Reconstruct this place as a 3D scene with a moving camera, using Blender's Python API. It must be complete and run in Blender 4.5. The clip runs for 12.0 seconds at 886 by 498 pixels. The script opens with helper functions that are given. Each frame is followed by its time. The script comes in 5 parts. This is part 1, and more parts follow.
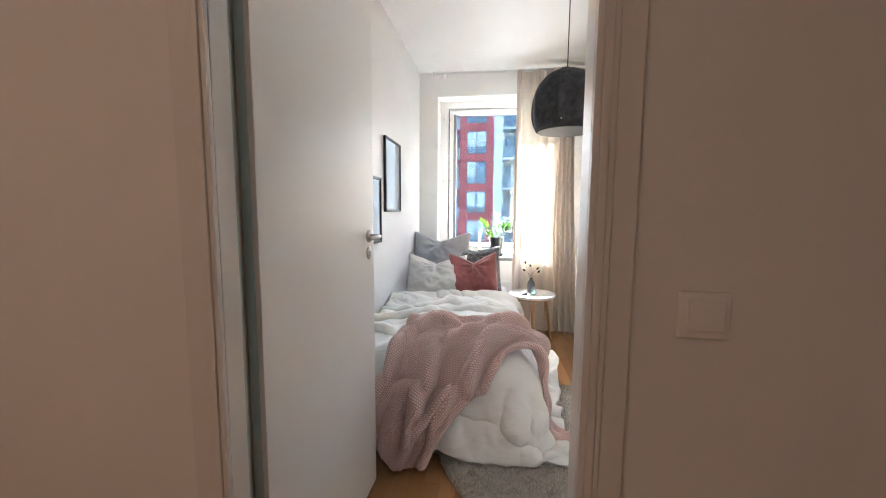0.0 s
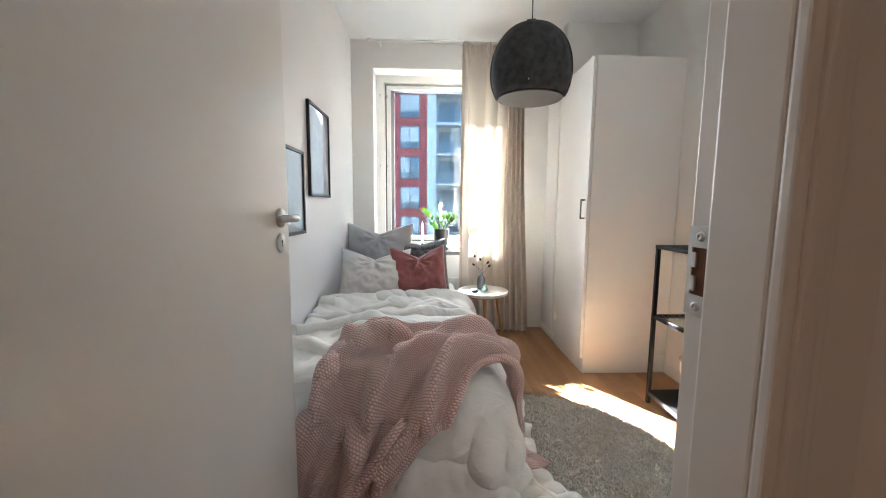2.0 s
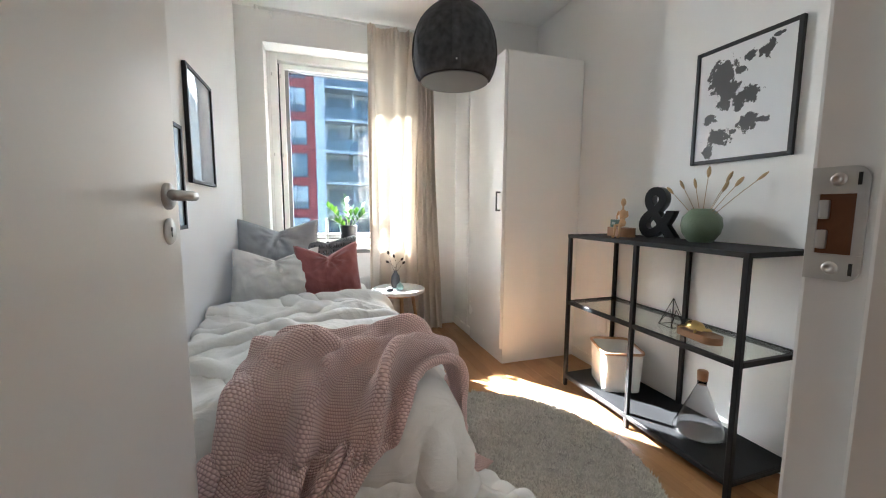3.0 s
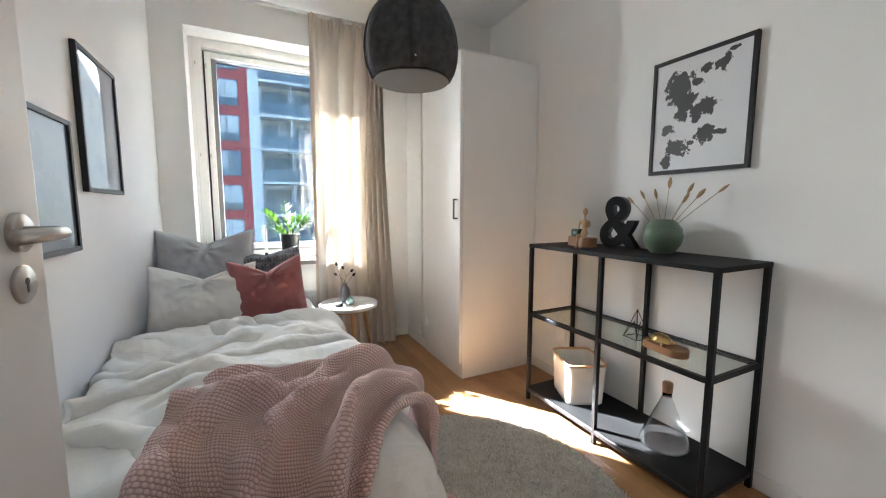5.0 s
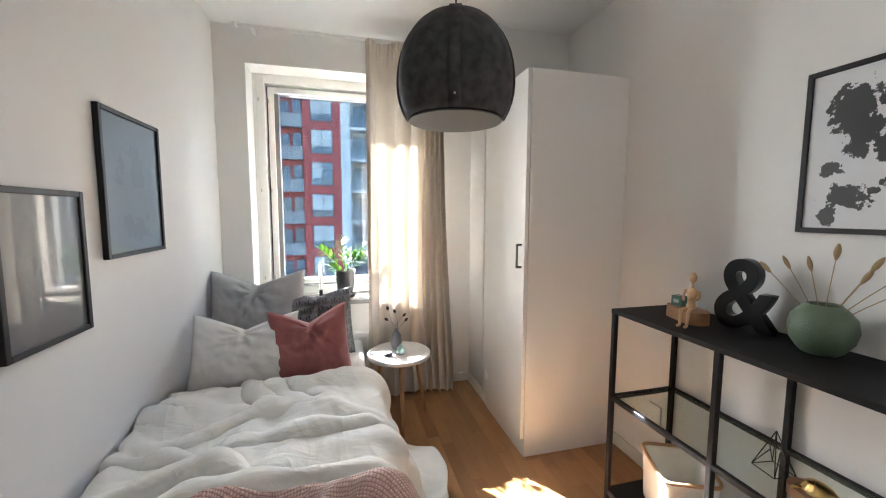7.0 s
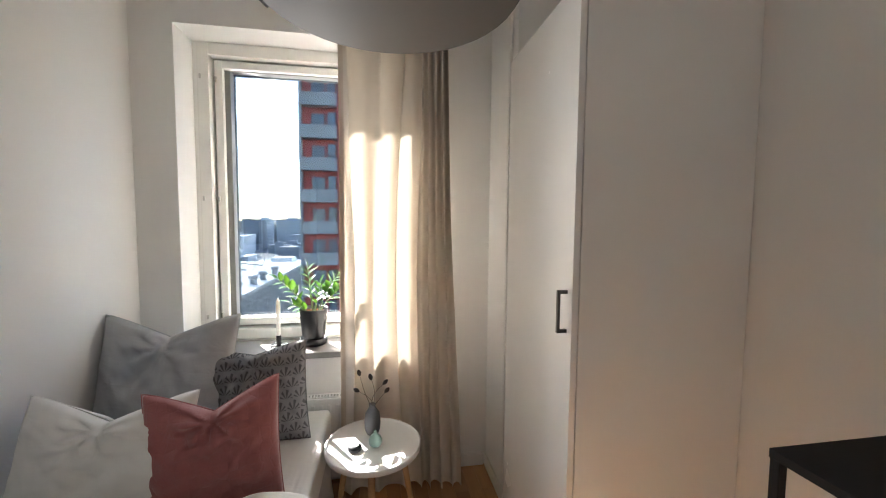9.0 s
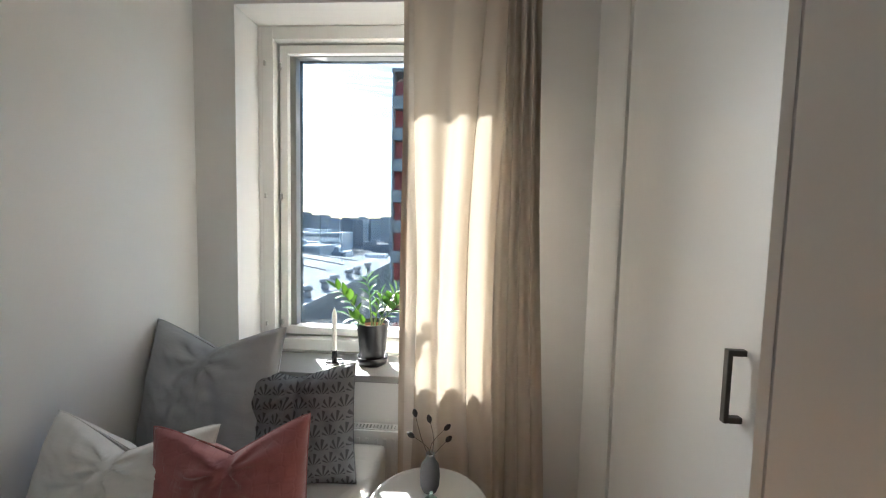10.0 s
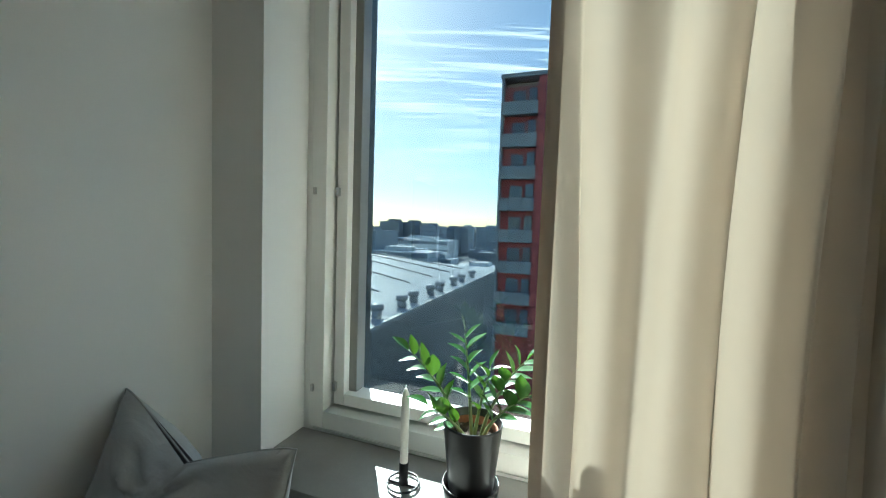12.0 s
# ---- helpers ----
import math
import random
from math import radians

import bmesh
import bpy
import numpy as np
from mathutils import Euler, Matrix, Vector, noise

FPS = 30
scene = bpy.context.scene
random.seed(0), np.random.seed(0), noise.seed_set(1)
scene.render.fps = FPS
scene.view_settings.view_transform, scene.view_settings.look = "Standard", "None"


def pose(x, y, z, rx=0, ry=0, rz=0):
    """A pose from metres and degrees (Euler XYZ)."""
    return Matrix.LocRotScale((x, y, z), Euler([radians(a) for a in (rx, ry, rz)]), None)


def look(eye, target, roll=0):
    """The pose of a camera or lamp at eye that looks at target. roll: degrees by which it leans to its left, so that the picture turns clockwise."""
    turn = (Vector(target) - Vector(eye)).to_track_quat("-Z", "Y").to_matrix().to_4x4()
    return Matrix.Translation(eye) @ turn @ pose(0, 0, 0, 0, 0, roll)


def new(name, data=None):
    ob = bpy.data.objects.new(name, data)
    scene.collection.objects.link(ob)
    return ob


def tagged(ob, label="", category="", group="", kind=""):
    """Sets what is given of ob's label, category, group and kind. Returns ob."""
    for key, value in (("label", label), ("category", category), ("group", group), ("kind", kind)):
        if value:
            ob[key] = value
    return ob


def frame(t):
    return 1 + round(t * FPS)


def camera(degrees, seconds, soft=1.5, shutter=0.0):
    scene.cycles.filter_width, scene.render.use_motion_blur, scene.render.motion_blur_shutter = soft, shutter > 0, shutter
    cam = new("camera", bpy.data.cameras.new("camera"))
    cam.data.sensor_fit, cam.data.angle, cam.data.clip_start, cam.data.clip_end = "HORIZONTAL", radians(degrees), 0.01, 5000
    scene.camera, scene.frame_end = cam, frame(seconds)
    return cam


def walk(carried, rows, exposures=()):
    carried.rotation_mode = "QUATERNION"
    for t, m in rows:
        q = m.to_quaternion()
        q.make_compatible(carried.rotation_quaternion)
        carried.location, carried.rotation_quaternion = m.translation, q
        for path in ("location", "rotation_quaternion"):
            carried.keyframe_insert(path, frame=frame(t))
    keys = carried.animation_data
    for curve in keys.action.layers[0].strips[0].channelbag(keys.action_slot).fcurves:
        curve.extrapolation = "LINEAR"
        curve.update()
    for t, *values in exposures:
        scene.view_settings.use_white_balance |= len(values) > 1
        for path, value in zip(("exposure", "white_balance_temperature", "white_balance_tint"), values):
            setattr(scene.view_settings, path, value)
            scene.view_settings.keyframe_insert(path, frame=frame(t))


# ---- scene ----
cam = camera(99.0, 12.0, soft=1.1)
PATH = [
    (0, (0.187, 0.245, 1.205), (-0.078, 2.217, 1.002), 0.4),
    (0.5, (0.152, 0.363, 1.181), (-0.117, 2.334, 0.976), 0.4),
    (1, (0.133, 0.472, 1.153), (-0.094, 2.448, 0.945), 0.3),
    (1.5, (0.122, 0.588, 1.156), (0.026, 2.574, 0.939), 0.4),
    (2, (0.088, 0.668, 1.132), (0.169, 2.655, 0.914), 0.5),
    (2.5, (0.017, 0.773, 1.107), (0.339, 2.735, 0.892), 0.4),
    (3, (-0.038, 0.847, 1.079), (0.587, 2.735, 0.867), 0.3),
    (3.2, (-0.048, 0.863, 1.081), (0.662, 2.719, 0.857), 0.3),
    (5, (-0.038, 1.029, 1.132), (0.851, 2.808, 0.92), 0.1),
    (5.5, (0.038, 1.067, 1.184), (0.906, 2.857, 0.974), 0),
    (6, (0.095, 1.106, 1.236), (0.857, 2.943, 1.026), 0.1),
    (6.5, (0.137, 1.155, 1.299), (0.726, 3.055, 1.094), 0.3),
    (7, (0.217, 1.318, 1.356), (0.718, 3.245, 1.17), 0.2),
    (7.2, (0.24, 1.389, 1.373), (0.736, 3.317, 1.193), 0.3),
    (8.8, (0.538, 2.034, 1.388), (0.907, 3.993, 1.263), 0.4),
    (9, (0.574, 2.108, 1.394), (0.902, 4.075, 1.263), 0.45),
    (9.5, (0.626, 2.318, 1.393), (0.827, 4.302, 1.266), 0.9),
    (10, (0.645, 2.496, 1.405), (0.524, 4.488, 1.269), 1.3),
    (10.5, (0.62, 2.724, 1.392), (0.216, 4.68, 1.29), 1.4),
    (11, (0.555, 2.902, 1.398), (0.033, 4.831, 1.303), 1.7),
    (11.5, (0.496, 3.123, 1.403), (-0.107, 5.028, 1.32), 1.7),
    (12, (0.438, 3.322, 1.413), (-0.22, 5.207, 1.307), 1.9),
]
EXPOSURES = [(0.0, 5.45, 5600, 10), (1.5, 5.2, 5650, 8), (3.0, 4.95, 5600, 8), (7.0, 4.85, 5800, 10), (9.0, 4.3, 6100, 12), (10.0, 3.95, 5900, 8), (11.0, 3.4, 5300, -3), (12.0, 2.95, 5500, -8)]
walk(cam, [(t, look(eye, target, roll)) for t, eye, target, roll in PATH], EXPOSURES)

# ---- daylight ----
SUN_SLOPE, SUN_EL = 0.685, radians(35.5)
sun_way = Vector((SUN_SLOPE, -1.0, -math.hypot(SUN_SLOPE, 1.0) * math.tan(SUN_EL)))
sun = new("sun", bpy.data.lights.new("sun", "SUN"))
sun.data.energy, sun.data.angle, sun.data.color = 4.2, radians(0.55), (1.0, 0.95, 0.87)
sun.matrix_world = look((-6, 12, 14), Vector((-6, 12, 14)) + sun_way)
world = bpy.data.worlds.new("world")
scene.world = world
world.use_nodes = True
sky = world.node_tree.nodes.new("ShaderNodeTexSky")
sky.sky_type, sky.sun_disc, sky.sun_elevation = "NISHITA", False, SUN_EL
sky.sun_rotation = math.atan2(-SUN_SLOPE, 1.0)
sky.dust_density, sky.ozone_density = 0.5, 2.0
background = world.node_tree.nodes["Background"]
world.node_tree.links.new(sky.outputs["Color"], background.inputs["Color"])
background.inputs["Strength"].default_value = 0.15
# Added fill lamp behind the pane, brightens the shelf side in the sky's stead.
fill_light = new("added_window_fill", bpy.data.lights.new("added_window_fill", "AREA"))
fill_light.data.shape, fill_light.data.size, fill_light.data.size_y = "RECTANGLE", 0.72, 1.38
fill_light.data.energy, fill_light.data.color, fill_light.data.spread = 1.1, (1.0, 0.95, 0.87), radians(104)
fill_light.matrix_world = look((0.05, 4.68, 1.56), (1.12, 2.6, 1.12))
# Unseen lamp, assumed to light the hall walls; place and colour are chosen.
hall_light = new("assumed_hall_lamp", bpy.data.lights.new("assumed_hall_lamp", "AREA"))
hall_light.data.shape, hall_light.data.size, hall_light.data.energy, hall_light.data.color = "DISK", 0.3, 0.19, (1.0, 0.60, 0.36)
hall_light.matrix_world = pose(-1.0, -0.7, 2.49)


# ---- materials ----
def mix(tree, fac, a, b):
    n = tree.nodes.new("ShaderNodeMix")
    n.data_type = "RGBA"
    for socket, value in ((n.inputs[0], fac), (n.inputs[6], a), (n.inputs[7], b)):
        if isinstance(value, bpy.types.NodeSocket):
            tree.links.new(value, socket)
        elif isinstance(value, (int, float)):
            socket.default_value = value
        else:
            socket.default_value = (*value[:3], 1.0)
    return n.outputs[2]


def maths(tree, op, a, b=0.0):
    n = tree.nodes.new("ShaderNodeMath")
    n.operation = op
    for socket, value in ((n.inputs[0], a), (n.inputs[1], b)):
        if isinstance(value, bpy.types.NodeSocket):
            tree.links.new(value, socket)
        else:
            socket.default_value = value
    return n.outputs[0]


def coords(tree, space="Object", scale=(1, 1, 1), turn=(0, 0, 0)):
    c = tree.nodes.new("ShaderNodeTexCoord")
    m = tree.nodes.new("ShaderNodeMapping")
    m.inputs["Scale"].default_value, m.inputs["Rotation"].default_value = scale, turn
    tree.links.new(c.outputs[space], m.inputs["Vector"])
    return m.outputs["Vector"]


def noise_tex(tree, vector, scale, detail=4.0, rough=0.55, distortion=0.0):
    n = tree.nodes.new("ShaderNodeTexNoise")
    n.inputs["Scale"].default_value, n.inputs["Detail"].default_value = scale, detail
    n.inputs["Roughness"].default_value, n.inputs["Distortion"].default_value = rough, distortion
    tree.links.new(vector, n.inputs["Vector"])
    return n.outputs["Fac"]


def ramp(tree, fac, lo, hi):
    n = tree.nodes.new("ShaderNodeMapRange")
    n.inputs["From Min"].default_value, n.inputs["From Max"].default_value = lo, hi
    tree.links.new(fac, n.inputs["Value"])
    return n.outputs["Result"]


def bump(tree, height, strength, distance):
    n = tree.nodes.new("ShaderNodeBump")
    n.inputs["Strength"].default_value, n.inputs["Distance"].default_value = strength, distance
    tree.links.new(height, n.inputs["Height"])
    return n.outputs["Normal"]


def material(name, color=(0.8, 0.8, 0.8), rough=0.5, metal=0.0, vary=0.06, fine=90.0, coarse=3.0, relief=0.15, depth=0.001, space="Object", stretch=(1, 1, 1), wrinkle=0.0, crease=9.0):
    """Base colour with a coarse and a fine variation, and a fine relief."""
    m = bpy.data.materials.new(name)
    m.use_nodes = True
    t = m.node_tree
    b = t.nodes["Principled BSDF"]
    v = coords(t, space, stretch)
    big, small = noise_tex(t, v, coarse, 3.0), noise_tex(t, v, fine, 4.0)
    dark, light = [c * (1 - vary) for c in color], [min(1.0, c * (1 + vary)) for c in color]
    c = mix(t, ramp(t, big, 0.3, 0.7), dark, light)
    c = mix(t, maths(t, "MULTIPLY", ramp(t, small, 0.35, 0.7), 0.35), c, [c0 * (1 - 1.6 * vary) for c0 in color])
    t.links.new(c, b.inputs["Base Color"])
    t.links.new(maths(t, "ADD", rough - 0.06, maths(t, "MULTIPLY", big, 0.12)), b.inputs["Roughness"])
    b.inputs["Metallic"].default_value = metal
    if relief:
        fine_bump = bump(t, small, relief, depth)
        if wrinkle:
            # thin sharp creases: ridged noise at two sizes, drawn out along one way
            fold_a = maths(t, "ABSOLUTE", maths(t, "SUBTRACT", noise_tex(t, coords(t, space, (1, 0.55, 0.8), (0, 0, 0.6)), crease * 0.5, 2.0, 0.5, 1.2), 0.5))
            fold_b = maths(t, "ABSOLUTE", maths(t, "SUBTRACT", noise_tex(t, coords(t, space, (0.5, 1.2, 1), (0, 0, -0.4)), crease * 1.6, 3.0, 0.5, 0.8), 0.5))
            soft = maths(t, "ADD", ramp(t, fold_a, 0.0, 0.2), maths(t, "MULTIPLY", ramp(t, fold_b, 0.0, 0.2), 0.25))
            soft = maths(t, "MULTIPLY", soft, -1.0)
            second = t.nodes.new("ShaderNodeBump")
            second.inputs["Strength"].default_value, second.inputs["Distance"].default_value = 0.6, wrinkle * 0.4
            t.links.new(soft, second.inputs["Height"])
            t.links.new(fine_bump, second.inputs["Normal"])
            fine_bump = second.outputs["Normal"]
        t.links.new(fine_bump, b.inputs["Normal"])
    return m


def bsdf(m):
    return m.node_tree.nodes["Principled BSDF"]


wall_paint = material("wall_paint", (0.85, 0.84, 0.815), 0.6, vary=0.02, fine=240, coarse=1.5, relief=0.12, depth=0.0008)
ceiling_paint = material("ceiling_paint", (0.88, 0.88, 0.86), 0.75, vary=0.015, fine=300, relief=0.1, depth=0.0006)
trim_paint = material("trim_paint", (0.80, 0.79, 0.76), 0.32, vary=0.02, fine=60, relief=0.05, depth=0.0005)
door_paint = material("door_paint", (0.79, 0.775, 0.74), 0.3, vary=0.015, fine=120, relief=0.05, depth=0.0004)
wardrobe_foil = material("wardrobe_foil", (0.85, 0.84, 0.82), 0.25, vary=0.015, fine=150, relief=0.04, depth=0.0003)
black_metal = material("black_metal", (0.008, 0.008, 0.009), 0.45, 0.0, vary=0.2, fine=200, relief=0.12, depth=0.0004)
black_board = material("black_board", (0.009, 0.009, 0.0095), 0.62, vary=0.2, fine=80, coarse=5, relief=0.1, depth=0.0004, stretch=(1, 0.1, 1))
steel = material("steel", (0.56, 0.55, 0.53), 0.32, 1.0, vary=0.06, fine=150, relief=0.05, depth=0.0003)
white_cotton = material("white_cotton", (0.87, 0.86, 0.83), 0.85, vary=0.03, fine=350, coarse=6, relief=0.3, depth=0.001, wrinkle=0.012)

for dull in (black_metal, black_board):
    bsdf(dull).inputs["Specular IOR Level"].default_value = 0.25


# ---- mesh helpers ----
def finish(name, bm, mat, parent=None, label="", smooth=False):
    me = bpy.data.meshes.new(name)
    bmesh.ops.recalc_face_normals(bm, faces=bm.faces)
    bm.to_mesh(me)
    bm.free()
    for m in mat if isinstance(mat, (list, tuple)) else [mat]:
        me.materials.append(m)
    if smooth:
        me.shade_smooth()
    ob = new(name, me)
    if parent:
        ob.parent = parent
    if label:
        ob["label"] = label
    return ob


def part(name, bm, mat, parent, label="", smooth=False):
    return finish(name, bm, mat, parent, label, smooth)


def thing(name, label, category, at=(0, 0, 0), turn=0.0, group="", kind=""):
    ob = new(name)
    ob.matrix_world = pose(*at, 0, 0, turn)
    ob.empty_display_size = 0.1
    return tagged(ob, label, category, group, kind)


def add_box(bm, x0, x1, y0, y1, z0, z1, bevel=0.0, segments=2, m=None):
    made = bmesh.ops.create_cube(bm, size=1.0, matrix=Matrix.LocRotScale(((x0 + x1) / 2, (y0 + y1) / 2, (z0 + z1) / 2), None, (x1 - x0, y1 - y0, z1 - z0)))
    verts = made["verts"]
    if bevel:
        edges = list({e for v in verts for e in v.link_edges})
        out = bmesh.ops.bevel(bm, geom=edges, offset=bevel, segments=segments, profile=0.7, affect="EDGES")
        verts = list({v for f in out["faces"] for v in f.verts} | {v for v in verts if v.is_valid})
    if m:
        bmesh.ops.transform(bm, matrix=m, verts=verts)
    return bm


def box(x0, x1, y0, y1, z0, z1, bevel=0.0, segments=2):
    return add_box(bmesh.new(), x0, x1, y0, y1, z0, z1, bevel, segments)


def lathe(profile, steps=32, bm=None, m=None):
    """A turned shape from (radius, height) pairs."""
    bm = bm or bmesh.new()
    rings = []
    for r, z in profile:
        if r < 1e-5:
            rings.append([bm.verts.new((0, 0, z))])
        else:
            rings.append([bm.verts.new((r * math.cos(2 * math.pi * i / steps), r * math.sin(2 * math.pi * i / steps), z)) for i in range(steps)])
    for a, b in zip(rings, rings[1:]):
        for i in range(steps):
            j = (i + 1) % steps
            if len(a) == 1 and len(b) == 1:
                continue
            if len(a) == 1:
                bm.faces.new((a[0], b[i], b[j]))
            elif len(b) == 1:
                bm.faces.new((a[i], b[0], a[j]))
            else:
                bm.faces.new((a[i], b[i], b[j], a[j]))
    if m:
        bmesh.ops.transform(bm, matrix=m, verts=[v for ring in rings for v in ring])
    return bm


def tube(points, radius, steps=8, bm=None):
    """A round bar along points; radius may be one number or one for each point."""
    bm = bm or bmesh.new()
    pts = [Vector(p) for p in points]
    radii = radius if isinstance(radius, (list, tuple)) else [radius] * len(pts)
    rings = []
    side = None
    for i, p in enumerate(pts):
        way = (pts[min(i + 1, len(pts) - 1)] - pts[max(i - 1, 0)]).normalized()
        ref = Vector((0, 0, 1)) if abs(way.z) < 0.9 else Vector((1, 0, 0))
        a = way.cross(ref).normalized() if side is None else (side - way * side.dot(way)).normalized()
        side = a
        b = way.cross(a)
        rings.append([bm.verts.new(p + radii[i] * (math.cos(2 * math.pi * k / steps) * a + math.sin(2 * math.pi * k / steps) * b)) for k in range(steps)])
    for a, b in zip(rings, rings[1:]):
        for k in range(steps):
            bm.faces.new((a[k], a[(k + 1) % steps], b[(k + 1) % steps], b[k]))
    bm.faces.new(rings[0])
    bm.faces.new(rings[-1])
    return bm


def structure(name, bm, mat, label, category):
    return tagged(finish(name, bm, mat), label, category, kind="structure")


# ---- the shell ----
XL, XR, YD, YW, ZC = -0.592, 1.748, 1.062, 4.165, 2.58
YH = 0.945
DL, DR, DH = -0.365, 0.37, 2.08
NL, NR, NB, NT = -0.40, 0.66, 0.70, 2.345
YO = 4.62
structure("wall_west", box(XL - 0.12, XL, YD, YO, -0.02, ZC), wall_paint, "smooth white painted plaster wall beside the bed", "wall")
structure("wall_east", box(XR, XR + 0.12, YD, YO, -0.02, ZC), wall_paint, "smooth white painted plaster wall behind the shelf", "wall")
bm = bmesh.new()
add_box(bm, XL, NL, YW, YO, -0.02, ZC)
add_box(bm, NR, XR, YW, YO, -0.02, ZC)
add_box(bm, NL, NR, YW, YO, -0.02, NB)
add_box(bm, NL, NR, YW, YO, NT, ZC)
structure("wall_north", bm, wall_paint, "white painted outer wall with a deep window niche", "wall")
bm = bmesh.new()
add_box(bm, -1.6, DL - 0.03, YH, YD, -0.02, ZC)
add_box(bm, DR + 0.03, 2.0, YH, YD, -0.02, ZC)
add_box(bm, DL - 0.03, DR + 0.03, YH, YD, DH + 0.03, ZC)
structure("wall_south", bm, wall_paint, "white painted partition wall with the doorway", "wall")
bm = bmesh.new()
add_box(bm, -1.72, -1.6, -1.6, YD, -0.02, ZC)
add_box(bm, 2.0, 2.12, -1.6, YD, -0.02, ZC)
add_box(bm, -1.6, 2.0, -1.72, -1.6, -0.02, ZC)
structure("wall_hall", bm, wall_paint, "plain white painted hall walls", "wall")
structure("ceiling", box(-1.72, 2.12, -1.72, YO, ZC, ZC + 0.2), ceiling_paint, "flat white painted ceiling", "ceiling")
structure("wall_shaft", box(1.178, XR, 3.75, YW, 0.0, ZC), wall_paint, "white boxed-in shaft in the room's corner", "wall")

# Added strip: draws the shadow line at the wardrobe door's far edge.
structure("trim", box(1.164, 1.1775, 3.822, 3.846, 0.0, 2.56, 0.002), trim_paint, "added narrow white strip for the shadow line beside the wardrobe", "cover strip")

# ---- window ----
def ring(bm, x0, x1, z0, z1, w, y0, y1, bevel=0.004):
    """A rectangular frame of four bars."""
    add_box(bm, x0, x0 + w, y0, y1, z0, z1, bevel)
    add_box(bm, x1 - w, x1, y0, y1, z0, z1, bevel)
    add_box(bm, x0 + w, x1 - w, y0, y1 - 0.001, z0, z0 + w, bevel)
    add_box(bm, x0 + w, x1 - w, y0, y1 - 0.001, z1 - w, z1, bevel)
    return bm


aluminium = material("aluminium", (0.27, 0.265, 0.25), 0.4, 0.3, vary=0.05, fine=90, relief=0.04, depth=0.0003)
gasket_rubber = material("gasket_rubber", (0.02, 0.02, 0.02), 0.6, vary=0.1)
sill_stone = material("sill_stone", (0.24, 0.23, 0.215), 0.42, vary=0.1, fine=160, coarse=8, relief=0.08, depth=0.0005)
window = thing("window_1", "white wooden casement window with grey aluminium glazing beads", "window", kind="structure")
part("window_frame", ring(bmesh.new(), -0.378, 0.638, 0.742, 2.338, 0.058, 4.345, 4.47), trim_paint, window)
part("lining", ring(bmesh.new(), NL + 0.001, NR - 0.001, NB + 0.001, NT - 0.001, 0.034, 4.352, 4.56, 0.0), wall_paint, window, "white plastered lining")
part("gasket", ring(bmesh.new(), -0.3205, 0.5805, 0.7995, 2.2805, 0.03, 4.43, 4.455, 0.0), gasket_rubber, window, "black rubber gasket")
part("sash", ring(bmesh.new(), -0.307, 0.567, 0.812, 2.268, 0.04, 4.385, 4.46), trim_paint, window)
part("glazing_bead", ring(bmesh.new(), -0.2695, 0.5295, 0.8, 2.256, 0.032, 4.415, 4.50), aluminium, window, "grey aluminium glazing bead")
# Dark tint put in the glass colour to dim the view outside.
glass = bpy.data.materials.new("dimmed_window_glass")
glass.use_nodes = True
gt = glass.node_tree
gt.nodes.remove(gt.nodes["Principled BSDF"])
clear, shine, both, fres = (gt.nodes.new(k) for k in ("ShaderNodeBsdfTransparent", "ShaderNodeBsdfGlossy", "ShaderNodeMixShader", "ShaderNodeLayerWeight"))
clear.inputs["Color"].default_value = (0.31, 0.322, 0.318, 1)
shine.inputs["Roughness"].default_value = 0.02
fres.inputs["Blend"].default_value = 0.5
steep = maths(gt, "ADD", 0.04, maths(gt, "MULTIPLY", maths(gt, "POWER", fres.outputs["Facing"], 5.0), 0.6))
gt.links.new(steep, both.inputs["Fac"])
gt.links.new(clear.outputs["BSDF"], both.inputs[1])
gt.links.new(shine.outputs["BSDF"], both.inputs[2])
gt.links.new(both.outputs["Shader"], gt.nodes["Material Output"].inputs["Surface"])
shelf_glass = glass.copy()
shelf_glass.name = "shelf_glass"
shelf_glass.node_tree.nodes[clear.name].inputs["Color"].default_value = (0.88, 0.92, 0.90, 1)
pane = part("pane", box(-0.2365, 0.4965, 4.462, 4.468, 0.833, 2.223), glass, window, "window pane tinted dark to dim the view outside")
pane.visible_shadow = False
for z in (0.875, 1.522, 2.165):
    part("hinge", box(-0.306, -0.293, 4.372, 4.386, z - 0.014, z + 0.014, 0.003), steel, window, "small steel hinge")
    part("hinge", box(-0.365, -0.355, 4.336, 4.346, z - 0.012, z + 0.012, 0.003), steel, window, "small steel hinge")
structure("window_sill", box(NL + 0.002, NR - 0.002, 4.085, 4.344, 0.702, 0.733, 0.004), sill_stone, "grey stone window sill", "window sill")

# ---- doorway ----
def casing(x_in, side, y_face, out):
    """Moulded door casing: a flat board and a stepped inner bead; side is the way it runs from the opening."""
    bm = bmesh.new()
    for a, b, t in ((0.0, 0.012, 0.012), (0.012, 0.026, 0.017), (0.026, 0.037, 0.013), (0.037, 0.08, 0.009)):
        x0, x1 = sorted((x_in + side * a, x_in + side * b))
        y0, y1 = sorted((y_face, y_face + out * t))
        add_box(bm, x0, x1, y0, y1, 0.0, DH + 0.09, 0.003, 2)
    return bm


